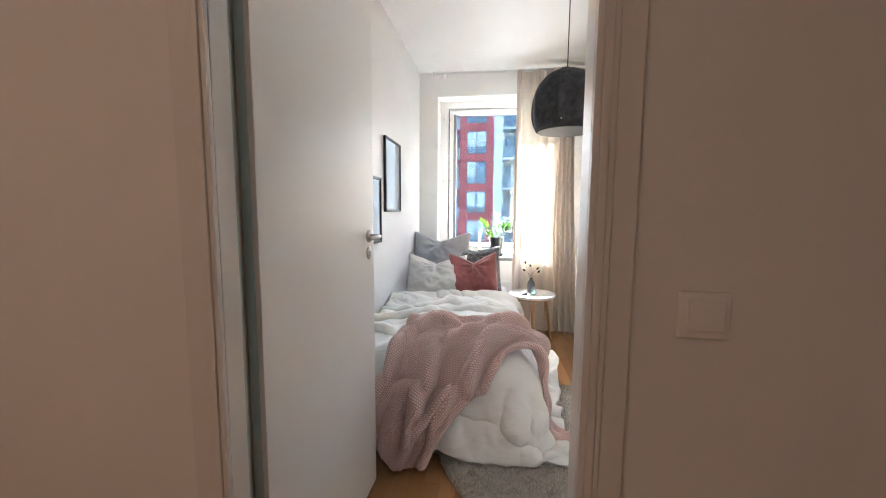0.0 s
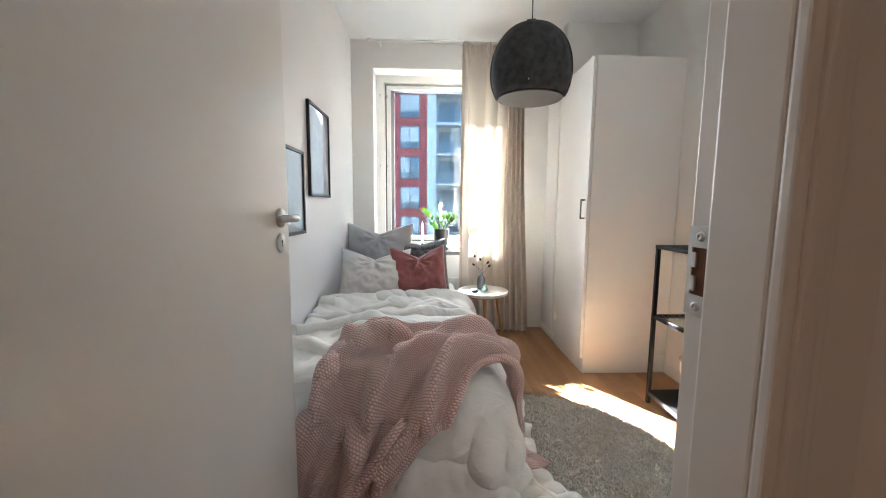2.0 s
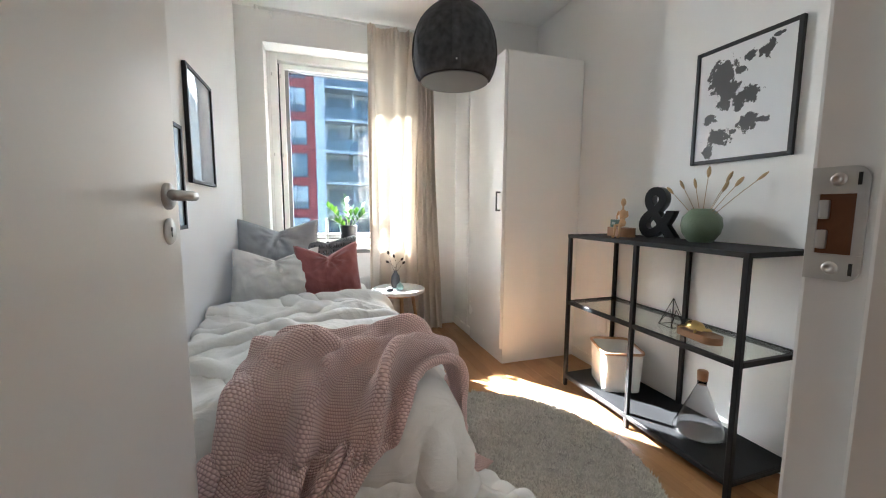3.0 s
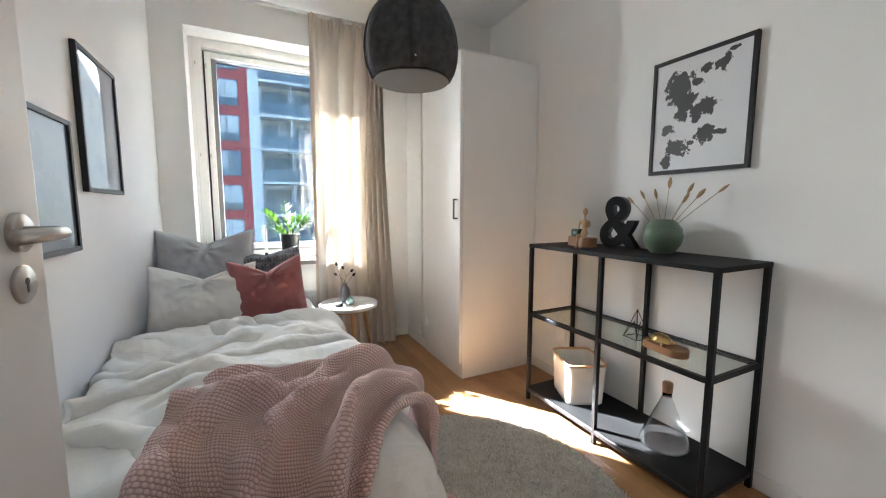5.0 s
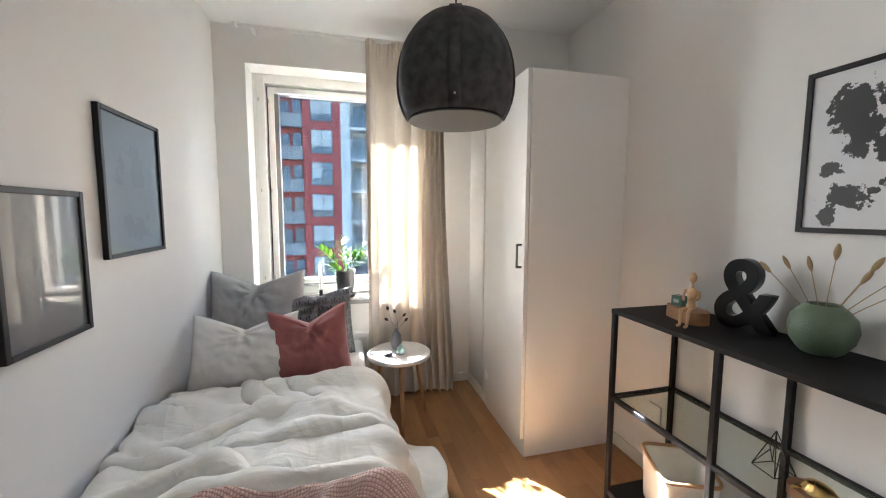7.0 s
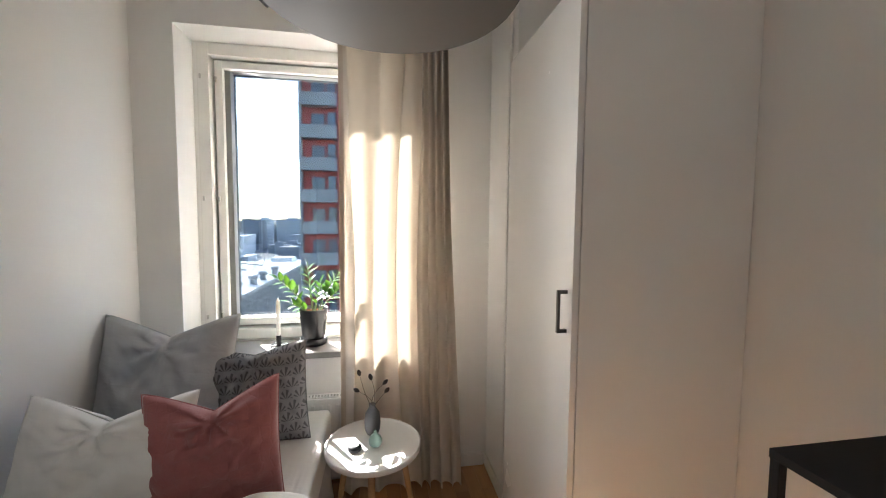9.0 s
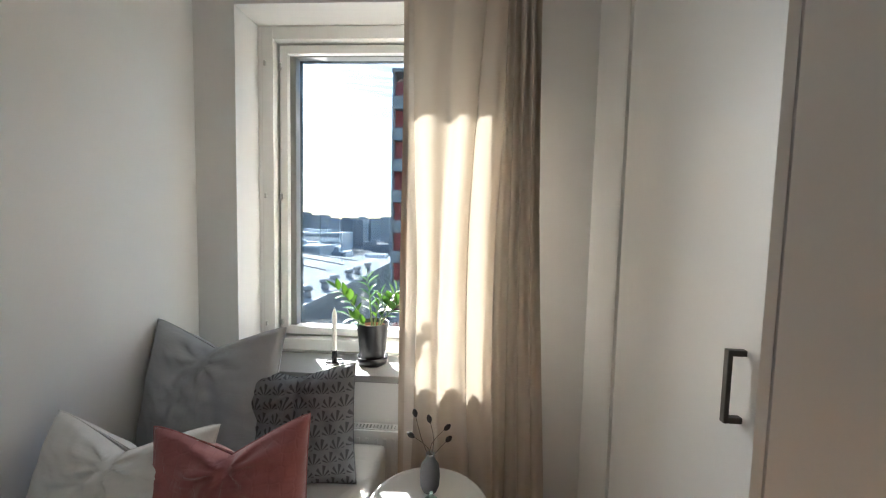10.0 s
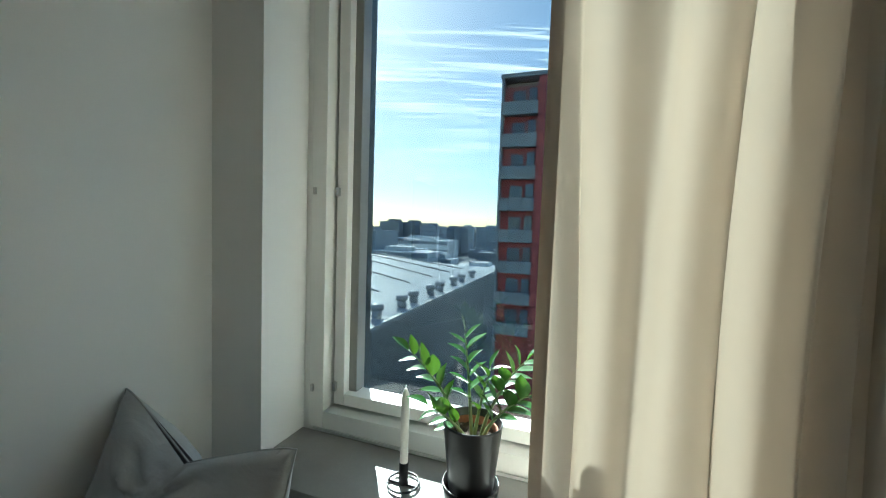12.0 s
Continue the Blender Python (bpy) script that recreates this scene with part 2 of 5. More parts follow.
structure("trim", casing(DL, -1, YH - 0.001, -1), trim_paint, "white moulded door casing", "door casing")
structure("trim", casing(DR - 0.02, 1, YH - 0.001, -1), trim_paint, "white moulded door casing", "door casing")
structure("trim", casing(DL - 0.02, -1, YD + 0.001, 1), trim_paint, "white moulded door casing", "door casing")
structure("trim", casing(DR + 0.022, 1, YD + 0.001, 1), trim_paint, "white moulded door casing", "door casing")
structure("trim", box(DL - 0.08, DR + 0.06, YH - 0.013, YH - 0.001, DH + 0.002, DH + 0.09, 0.003), trim_paint, "white door head casing", "door casing")
structure("trim", box(DL, DR + 0.1, YD + 0.001, YD + 0.013, DH + 0.002, DH + 0.09, 0.003), trim_paint, "white door head casing", "door casing")
jamb = bmesh.new()
add_box(jamb, DR, DR + 0.03, 1.012, YD, 0.0, DH + 0.03, 0.002)
add_box(jamb, DR - 0.02, DR + 0.03, YH, 1.012, 0.0, DH + 0.03, 0.003)
add_box(jamb, DL - 0.03, DL, YH, 1.0, 0.0, DH + 0.03, 0.003)
add_box(jamb, DL - 0.03, DL - 0.018, 1.0, YD, 0.0, DH + 0.03, 0.002)
add_box(jamb, DL, DR - 0.02, YH, YD, DH, DH + 0.03, 0.002)
frame_ob = structure("door_frame", jamb, trim_paint, "white painted rebated door frame", "door frame")
gap_seal = material("gap_seal", (0.48, 0.62, 0.62), 0.6, vary=0.05)
part("seal", box(DL - 0.0175, DL - 0.006, 1.001, 1.014, 0.0, DH, 0.002), gap_seal, frame_ob, "pale grey-green rubber seal")
part("threshold", box(DL, DR, 0.95, 1.075, 0.0, 0.012, 0.004), material("threshold_oak", (0.34, 0.19, 0.09), 0.4, vary=0.15, stretch=(0.2, 1, 1)), frame_ob, "oak threshold strip")

strike = thing("strike_plate", "brushed steel strike plate screwed to the door frame", "strike plate", (DR, 1.041, 1.068), 0)


def strike_shape():
    """A flat plate with rounded corners on the hall side and an opening for the latch."""
    bm = bmesh.new()
    for z in (1, -1):
        arc = [(-0.006 - 0.011 * math.sin(radians(a)), 0.036 + 0.011 * math.cos(radians(a))) for a in range(0, 91, 15)]
        pts = [(0.02, 0.025), (0.02, 0.047)] + arc + [(-0.017, 0.025)]
        face = bm.faces.new([bm.verts.new((-0.0004, y, z * h)) for y, h in pts])
        out = bmesh.ops.extrude_face_region(bm, geom=[face])
        bmesh.ops.translate(bm, vec=(-0.002, 0, 0), verts=[g for g in out["geom"] if isinstance(g, bmesh.types.BMVert)])
    for y0, y1 in ((-0.017, -0.010), (0.014, 0.02)):
        add_box(bm, -0.0024, -0.0004, y0, y1, -0.0249, 0.0249)
    return bm


part("plate", strike_shape(), steel, strike)
bare_pine = material("bare_pine", (0.16, 0.07, 0.03), 0.8, vary=0.2)
pocket = bmesh.new()
add_box(pocket, -0.0012, -0.0006, -0.0099, 0.0139, -0.0249, 0.0249)
part("pocket", pocket, bare_pine, strike, "dark bare wood pocket")
for z in (0.012, -0.013):
    part("latch_tongue", box(-0.0036, -0.001, 0.006, 0.0135, z - 0.008, z + 0.008, 0.002), steel, strike)
for z in (0.0365, -0.0365):
    screw = lathe([(0, 0.002), (0.0018, 0.002), (0.002, 0.003), (0.0045, 0.0026), (0.0055, 0.0)], 16, m=pose(-0.0022, 0.002, z, 0, -90, 0))
    part("screw", screw, bpy.data.materials["steel"], strike, "countersunk steel screw", True)
    part("slot", box(-0.0028, -0.0024, -0.0122, -0.0098, z - 0.005, z + 0.005), gasket_rubber, strike, "narrow adjusting slot")

door = thing("door_1", "white smooth flush door standing open into the room", "door", (-0.342, 1.037, 0.008), -2.4, kind="structure")
part("leaf", box(-0.04, 0.0, 0.0, 0.735, 0.0, DH - 0.015, 0.003), door_paint, door)
part("edge_seal", box(-0.036, -0.013, -0.0025, 0.001, 0.0, DH - 0.016), gap_seal, door, "pale grey-green edge seal")
part("latch_plate", box(-0.031, -0.009, 0.7335, 0.7365, 0.94, 1.16, 0.001), steel, door, "steel lock face plate")
for side in (1, -1):
    x = 0.0 if side > 0 else -0.04
    turn = 90 if side > 0 else -90
    part("rosette", lathe([(0, 0.009), (0.022, 0.009), (0.0255, 0.006), (0.026, 0.0)], 28, m=pose(x, 0.678, 1.092, 0, turn, 0)), steel, door, "round brushed steel rosette", True)
    lever = tube([(x, 0.678, 1.092), (x + side * 0.03, 0.678, 1.092), (x + side * 0.046, 0.674, 1.092), (x + side * 0.052, 0.66, 1.092), (x + side * 0.052, 0.56, 1.092)], [0.0085, 0.0085, 0.009, 0.0092, 0.0088], 14)
    part("door_handle", lever, steel, door, "brushed steel lever handle", True)
    part("key_rosette", lathe([(0, 0.005), (0.023, 0.005), (0.0255, 0.003), (0.026, 0.0)], 28, m=pose(x, 0.678, 1.024, 0, turn, 0)), steel, door, "steel keyhole rosette", True)
    hole = lathe([(0, 0.0056), (0.0048, 0.0056), (0.0048, 0.0)], 14, m=pose(x, 0.678, 1.028, 0, turn, 0))
    add_box(hole, x - 0.0056 if side < 0 else x, x + 0.0056 if side > 0 else x, 0.676, 0.680, 1.013, 1.027)
    part("keyhole", hole, gasket_rubber, door, "dark keyhole")
for z in (0.22, 1.86):
    part("hinge", lathe([(0, -0.04), (0.006, -0.04), (0.006, 0.04), (0, 0.04)], 12, m=pose(-0.002, -0.008, z)), steel, door, "steel door hinge", True)

switch = thing("light_switch", "white square rocker light switch on the hall wall", "light switch", (0.549, YH, 1.028), 0)
part("plate", box(-0.041, 0.041, -0.011, -0.0005, -0.041, 0.041, 0.005, 3), material("switch_plastic", (0.90, 0.88, 0.85), 0.3, vary=0.01, relief=0), switch)
part("rocker", box(-0.027, 0.031, -0.016, -0.009, -0.028, 0.028, 0.003, 3), bpy.data.materials["switch_plastic"], switch)
# Unseen fixture added to go with the assumed hall lamp.
plafond = thing("added_ceiling_lamp", "small round lamp base, unseen, added for the hall light", "lamp", (-1.0, -0.7, ZC), 0)
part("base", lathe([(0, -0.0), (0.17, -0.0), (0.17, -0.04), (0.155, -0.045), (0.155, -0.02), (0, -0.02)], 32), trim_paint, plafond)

# ---- skirting ----
def skirting(x0, x1, y0, y1):
    structure("baseboard", box(x0, x1, y0, y1, 0.0, 0.07, 0.004), trim_paint, "low white painted skirting board", "skirting board")


skirting(XL, XL + 0.012, 1.1, YW)
skirting(XR - 0.012, XR, YD + 0.02, 3.135)
skirting(XL + 0.012, 1.16, YW - 0.012, YW)
skirting(1.166, 1.178, 3.75, YW - 0.013)
skirting(0.46, XR - 0.013, YD, YD + 0.012)

# ---- wardrobe ----
wardrobe = thing("wardrobe", "tall white foil wardrobe with a flat door", "wardrobe", (1.16, 3.14, 0), 0)
bm = bmesh.new()
add_box(bm, 0.0, 0.585, 0.0, 0.018, 0.0, 2.10, 0.0015)
add_box(bm, 0.0, 0.585, 0.574, 0.592, 0.0, 2.10, 0.0015)
add_box(bm, 0.0, 0.585, 0.018, 0.574, 2.082, 2.099, 0.0015)
add_box(bm, 0.57, 0.585, 0.018, 0.574, 0.06, 2.08)
add_box(bm, 0.0, 0.57, 0.018, 0.574, 0.12, 0.138)
part("body", bm, wardrobe_foil, wardrobe)
part("plinth", box(-0.002, 0.016, 0.018, 0.574, 0.0, 0.10, 0.0015), wardrobe_foil, wardrobe)
wdoor = part("door", box(-0.023, -0.003, 0.002, 0.588, 0.108, 2.098, 0.0018), wardrobe_foil, wardrobe)
bm = bmesh.new()
add_box(bm, -0.054, -0.046, -0.006, 0.006, -0.066, 0.066, 0.0015)
add_box(bm, -0.046, -0.022, -0.006, 0.006, 0.055, 0.066, 0.0015)
add_box(bm, -0.046, -0.022, -0.006, 0.006, -0.066, -0.055, 0.0015)
bmesh.ops.translate(bm, vec=(0, 0.036, 1.13), verts=bm.verts)
part("handle", bm, material("gunmetal", (0.09, 0.085, 0.08), 0.4, 0.8, vary=0.1), wdoor, "dark grey metal bar handle")

# ---- shelf ----
shelf = thing("shelving_unit", "black steel shelving unit with glass middle shelf", "shelf", (1.378, 1.748, 0), 0)
POST = 0.021
for y in (0.0, 0.5 - POST / 2, 1.0 - POST):
    for x in (0.0, 0.36 - POST):
        part("post", box(x, x + POST, y, y + POST, 0.0, 0.915, 0.002, 1), black_metal, shelf)
part("top_board", box(-0.001, 0.361, -0.001, 1.001, 0.912, 0.932, 0.002), black_board, shelf, "black wood-fibre top board")
part("bottom_board", box(0.004, 0.356, 0.004, 0.996, 0.062, 0.076, 0.002), black_board, shelf, "black wood-fibre bottom board")
for z0, z1 in ((0.05, 0.071), (0.51, 0.531)):
    bm = bmesh.new()
    add_box(bm, 0.001, POST - 0.001, POST, 1.0 - POST, z0, z1, 0.002, 1)
    part("rail", bm, black_metal, shelf)
    part("rail", box(0.36 - POST + 0.001, 0.359, POST, 1.0 - POST, z0, z1, 0.002, 1), black_metal, shelf)
    part("rail", box(POST, 0.36 - POST, 0.001, POST - 0.001, z0, z1, 0.002, 1), black_metal, shelf)
    part("rail", box(POST, 0.36 - POST, 1.0 - POST + 0.001, 0.999, z0, z1, 0.002, 1), black_metal, shelf)
part("glass_shelf", box(POST + 0.001, 0.338, POST + 0.001, 0.978, 0.524, 0.530), shelf_glass, shelf, "clear tempered glass shelf")

# ---- bed ----
BX0, BX1, BY0, BY1, BZ = -0.56, 0.325, 2.0, 4.06, 0.45
bed = thing("bed", "single box bed with a pale grey-white skirt along the wall", "bed", (0, 0, 0), 0)
part("mattress", box(BX0, BX1, BY0, BY1, 0.26, BZ, 0.045, 4), white_cotton, bed, "white fitted-sheet mattress", True)
skirt_cotton = material("skirt_cotton", (0.62, 0.61, 0.60), 0.9, vary=0.04, fine=300, coarse=5, relief=0.3, depth=0.001, wrinkle=0.03, crease=6.0)


def skirt():
    bm = bmesh.new()
    path = [(BX0 + 0.01, BY0 + 0.01), (BX1 - 0.01, BY0 + 0.01), (BX1 - 0.01, BY1 - 0.01)]
    pts = []
    for (xa, ya), (xb, yb) in zip(path, path[1:]):
        n = int(math.hypot(xb - xa, yb - ya) / 0.02)
        pts += [(xa + (xb - xa) * i / n, ya + (yb - ya) * i / n, (yb - ya) and 1 or 0) for i in range(n + 1)]
    rows = []
    for k in range(9):
        z = 0.01 + 0.27 * k / 8
        f = (1 - k / 8)
        row = []
        for i, (x, y, right) in enumerate(pts):
            w = 0.012 * f * (math.sin(i * 0.55) + 0.6 * math.sin(i * 0.23 + 1))
            row.append(bm.verts.new((x + (w + 0.02 * f if right else 0), y - (0 if right else w + 0.02 * f), z)))
        rows.append(row)
    for a, b in zip(rows, rows[1:]):
        for i in range(len(a) - 1):
            bm.faces.new((a[i], a[i + 1], b[i + 1], b[i]))
    return bm


sk = part("skirt", skirt(), skirt_cotton, bed, "pale grey fabric bed skirt", True)
part("base", box(BX0 + 0.03, BX1 - 0.03, BY0 + 0.03, BY1 - 0.03, 0.04, 0.26, 0.01), skirt_cotton, bed)


# ---- cloth that settles over the bed ----
def settle(pos, rest_u, rest_v, collide, steps=160, loops=8, bend=0.15, damp=0.93, fall=0.0012, slip=0.45):
    """Lets a grid of points sink until it lies; rest_u and rest_v are its spacings or, over 0.5, how far it stretches."""
    x = pos.copy()
    old = x.copy()
    diag = math.hypot(rest_u, rest_v)
    links = []
    for du, dv, rest, stiff in ((1, 0, rest_u, 1.0), (0, 1, rest_v, 1.0), (1, 1, diag, 0.5), (1, -1, diag, 0.5), (2, 0, 2 * rest_u, bend), (0, 2, 2 * rest_v, bend)):
        for phase in (0, 1):
            links.append((du, dv, rest, stiff, phase))
    n, m = x.shape[:2]
    iu, iv = np.meshgrid(np.arange(n), np.arange(m), indexing="ij")
    sets = []
    for du, dv, rest, stiff, phase in links:
        ok = (iu + du < n) & (iv + dv < m) & (iv + dv >= 0)
        key = (iu // max(du, 1)) if du else (iv // max(dv, 1))
        ok &= key % 2 == phase
        a = (iu * m + iv)[ok]
        b = ((iu + du) * m + iv + dv)[ok]
        first = x.reshape(-1, 3)
        gap = np.sqrt(((first[b] - first[a]) ** 2).sum(1))
        if rest_u < 0.5:
            gap[:] = rest
        else:
            gap *= rest_u if dv == 0 else rest_v if du == 0 else (rest_u + rest_v) / 2
        sets.append((a, b, gap, stiff))
    x = x.reshape(-1, 3)
    old = old.reshape(-1, 3)
    for step in range(steps):
        speed = (x - old) * damp
        old = x.copy()
        x = x + speed
        x[:, 2] -= fall
        for loop in range(loops):
            for a, b, rest, stiff in sets:
                d = x[b] - x[a]
                length = np.sqrt((d * d).sum(1)) + 1e-9
                move = (0.5 * stiff * (1 - rest / length))[:, None] * d
                x[a] += move
                x[b] -= move
        hit = collide(x)
        x[hit, :2] = old[hit, :2] + (x[hit, :2] - old[hit, :2]) * slip
        old[hit] = x[hit] - (x[hit] - old[hit]) * 0.2
    return x.reshape(n, m, 3)


def bed_push(x, gap):
    """Pushes points out of the rounded bed block, the wall and the floor."""
    lo, hi = np.array((BX0 - 0.4, BY0, -0.5)), np.array((BX1, BY1 + 0.3, BZ))
    r = 0.05
    mid, half = (lo + hi) / 2, (hi - lo) / 2 - r
    p = x - mid
    q = np.abs(p) - half
    out = np.maximum(q, 0)
    dist = np.sqrt((out * out).sum(1)) + np.minimum(q.max(1), 0) - r - gap
    hit = dist < 0
    away = np.where((q.max(1) > 0)[:, None], out * np.sign(p), (q == q.max(1)[:, None]) * np.sign(p))
    away /= np.sqrt((away * away).sum(1))[:, None] + 1e-9
    x[hit] -= away[hit] * dist[hit][:, None]
    floor = x[:, 2] < 0.012
    x[floor, 2] = 0.012
    x[:, 0] = np.maximum(x[:, 0], XL + 0.008)
    return hit | floor


def sheet(corners, n, m, z, wave, along, length, bow=(0, 0)):
    """A flat grid between four corners of the plan, lightly rumpled."""
    u, v = np.meshgrid(np.linspace(0, 1, n), np.linspace(0, 1, m), indexing="ij")
    a, b, c, d = (np.array(p) for p in corners)
    xy = (1 - u)[..., None] * ((1 - v)[..., None] * a + v[..., None] * d) + u[..., None] * ((1 - v)[..., None] * b + v[..., None] * c)
    xy = xy + (u ** 2 * np.sin(math.pi * np.minimum(1.0, v * 1.15)))[..., None] * np.array(bow)
    zz = np.zeros((n, m))
    for i in range(n):
        for j in range(m):
            p = Vector((xy[i, j, 0], xy[i, j, 1], 0))
            warp = noise.noise(p * 2.2 + Vector((z * 7, 0, 0)))
            zz[i, j] = z + wave * math.sin(2 * math.pi * ((p.x * along[0] + p.y * along[1]) / length) + 3.2 * warp) * (0.6 + 0.8 * noise.noise(p * 3.1 + Vector((0, 4, z)))) + 0.35 * wave * noise.noise(p * 9.0)
    return np.concatenate([xy, zz[..., None]], 2)


def unroll(g, rounds=220):
    """Lays a draped grid out flat, so that thread lengths stay as they are on the cloth."""
    n, m = g.shape[:2]
    lay = []
    for axis in (0, 1):
        step = np.sqrt((np.diff(g, axis=axis) ** 2).sum(2))
        run = np.concatenate([np.zeros((1, m)) if axis == 0 else np.zeros((n, 1)), np.cumsum(step, axis=axis)], axis)
        run -= run[n // 2:n // 2 + 1] if axis == 0 else run[:, m // 2:m // 2 + 1]
        for k in range(40):
            p = np.pad(run, 1, mode="edge")
            run = (p[1:-1, :-2] + 2 * run + p[1:-1, 2:]) / 4 if axis == 0 else (p[:-2, 1:-1] + 2 * run + p[2:, 1:-1]) / 4
        lay.append(run)
    flat = np.stack(lay, -1)
    links = []
    for du, dv, pull in ((1, 0, 1.0), (0, 1, 1.0), (1, 1, 0.6), (1, -1, 0.6), (4, 0, 1.0), (0, 4, 1.0)):
        a = (slice(0, n - du), slice(0, m - dv) if dv >= 0 else slice(-dv, m))
        b = (slice(du, n), slice(dv, m) if dv >= 0 else slice(0, m + dv))
        links.append((a, b, np.sqrt(((g[b] - g[a]) ** 2).sum(2)) if max(du, abs(dv)) == 1 else None, pull, du, dv))
    for k in range(rounds):
        move, count = np.zeros_like(flat), np.zeros((n, m, 1))
        for a, b, rest, pull, du, dv in links:
            d = flat[b] - flat[a]
            length = np.sqrt((d * d).sum(2)) + 1e-9
            if rest is None:
                # long links keep the rows even
                shift = 0.02 * (d - d.mean((0, 1)))
            else:
                shift = 0.5 * pull * (1 - rest / length)[..., None] * d
            move[a] += shift
            move[b] -= shift
            count[a] += 1
            count[b] += 1
        flat = flat + 1.3 * move / count
    return flat


def cloth_mesh(name, grid, mat, thick, flat_plan, rounds=1):
    n, m = grid.shape[:2]
    g = grid.copy()
    for k in range(rounds):
        s = g.copy()
        s[1:-1, 1:-1] = 0.5 * g[1:-1, 1:-1] + 0.125 * (g[2:, 1:-1] + g[:-2, 1:-1] + g[1:-1, 2:] + g[1:-1, :-2])
        for e in (0, -1):
            s[e, 1:-1] = 0.5 * g[e, 1:-1] + 0.25 * (g[e, 2:] + g[e, :-2])
            s[1:-1, e] = 0.5 * g[1:-1, e] + 0.25 * (g[2:, e] + g[:-2, e])
        g = s
    me = bpy.data.meshes.new(name)
    idx = np.arange(n * m).reshape(n, m)
    faces = np.stack([idx[:-1, :-1], idx[1:, :-1], idx[1:, 1:], idx[:-1, 1:]], -1).reshape(-1, 4)
    me.from_pydata(g.reshape(-1, 3).tolist(), [], faces.tolist())
    uv = me.uv_layers.new(name="cloth")
    flat = (unroll(g) if flat_plan is None else flat_plan[..., :2]).reshape(-1, 2)
    uv.data.foreach_set("uv", flat[faces.reshape(-1)].astype(np.float32).reshape(-1))
    me.materials.append(mat)
    me.shade_smooth()
    ob = new(name, me)
    s = ob.modifiers.new("thickness", "SOLIDIFY")
    s.thickness, s.offset = thick, 1.0
    d = ob.modifiers.new("smooth", "SUBSURF")
    d.levels = d.render_levels = 1
    return ob


def folds(grid, ridges, rolls, noise_height, fine_height):
    """Raises rounded folds along curves from the top edge to the bottom edge: (top, bottom, bulge, width, height)."""
    n, m = grid.shape[:2]
    du, dv = np.gradient(grid, axis=0), np.gradient(grid, axis=1)
    nor = np.cross(du, dv)
    nor /= np.sqrt((nor * nor).sum(2))[..., None] + 1e-9
    if nor[n // 2, m // 2, 2] < 0:
        nor = -nor
    u, v = np.meshgrid(np.linspace(0, 1, n), np.linspace(0, 1, m), indexing="ij")
    lift = np.zeros((n, m))
    for k, (top, low, bulge, width, height) in enumerate(ridges):
        line = low + (top - low) * v + bulge * np.sin(math.pi * v) + 0.02 * np.sin(9 * v + k)
        reach = 0.55 + 0.45 * np.sin(math.pi * np.clip(v * 1.1 + 0.12 * math.sin(k * 2.3), 0, 1))
        d = (u - line) / width
        lift += height * reach * np.clip(0.35 + v * 3.5, 0, 1) * np.exp(-d * d) * (1 - 0.35 * np.exp(-((d - 1.6) ** 2)))
    for k, (left, right, bulge, width, height) in enumerate(rolls):
        line = left + (right - left) * u + bulge * np.sin(math.pi * u) + 0.012 * np.sin(11 * u + k)
        d = (v - line) / width
        lift += height * (0.6 + 0.4 * np.sin(5 * u + k * 1.7)) * np.exp(-d * d)
    for i in range(n):
        for j in range(m):
            p = Vector((u[i, j] * 5.2, v[i, j] * 4.6, 1.7))
            lift[i, j] += noise_height * (1 - abs(2 * noise.noise(p + Vector((0.6 * noise.noise(p * 1.7), 0.5, 0))))) ** 2
            if fine_height:
                q = Vector((p.x * 2.4 + 0.8 * p.y, p.y * 1.5, 5.1))
                lift[i, j] += fine_height * (1 - abs(2 * noise.noise(q + Vector((noise.noise(q), 0, 0))))) ** 3
    return grid + nor * lift[..., None]


def hang(grid, plan, edge, flare):
    """Lets the cloth past the bed's foot fall straight down from the line y = edge."""
    n, m = grid.shape[:2]
    out = grid.copy()
    for i in range(n):
        over = plan[i, :, 1] < edge
        if not over.any() or over.all():
            continue
        k = int(np.nonzero(~over)[0][0])
        for j in np.nonzero(over)[0]:
            d = edge - plan[i, j, 1]
            sway = 0.010 * math.sin(plan[i, j, 0] * 21 + 2.5 * d) + 0.005 * math.sin(plan[i, j, 0] * 47 + 1.3)
            fall = math.sqrt(d * d + 0.0016) - 0.04
            out[i, j] = (plan[i, j, 0] * 0.6 + grid[i, k, 0] * 0.4 if plan[i, j, 0] > BX1 else plan[i, j, 0], edge - 0.03 * (1 - math.exp(-d / 0.03)) - flare * d - sway * min(1.0, d / 0.12), max(0.035, grid[i, k, 2] - fall))
    return out


duvet_cotton = material("duvet_cotton", (0.87, 0.86, 0.82), 0.85, vary=0.03, fine=260, coarse=5, relief=0.35, depth=0.0015, wrinkle=0.03, crease=7.0)
grid = sheet(((-0.57, 1.82), (0.68, 1.68), (0.70, 3.28), (-0.53, 3.14)), 74, 96, 0.60, 0.05, (0.75, 0.66), 0.36)
duvet_grid = settle(grid, 1.56 / 73, 2.08 / 95, lambda x: bed_push(x, 0.035), 110, 7, 0.16)
duvet_grid = hang(duvet_grid, grid, 1.975, 0.10)
DUVET_FOLDS = ((0.30, 0.05, 0.10, 0.04, 0.035), (0.55, 0.35, -0.08, 0.045, 0.045), (0.72, 0.62, 0.06, 0.035, 0.045), (0.40, 0.78, 0.1, 0.03, 0.04), (0.88, 0.88, -0.03, 0.04, 0.05))
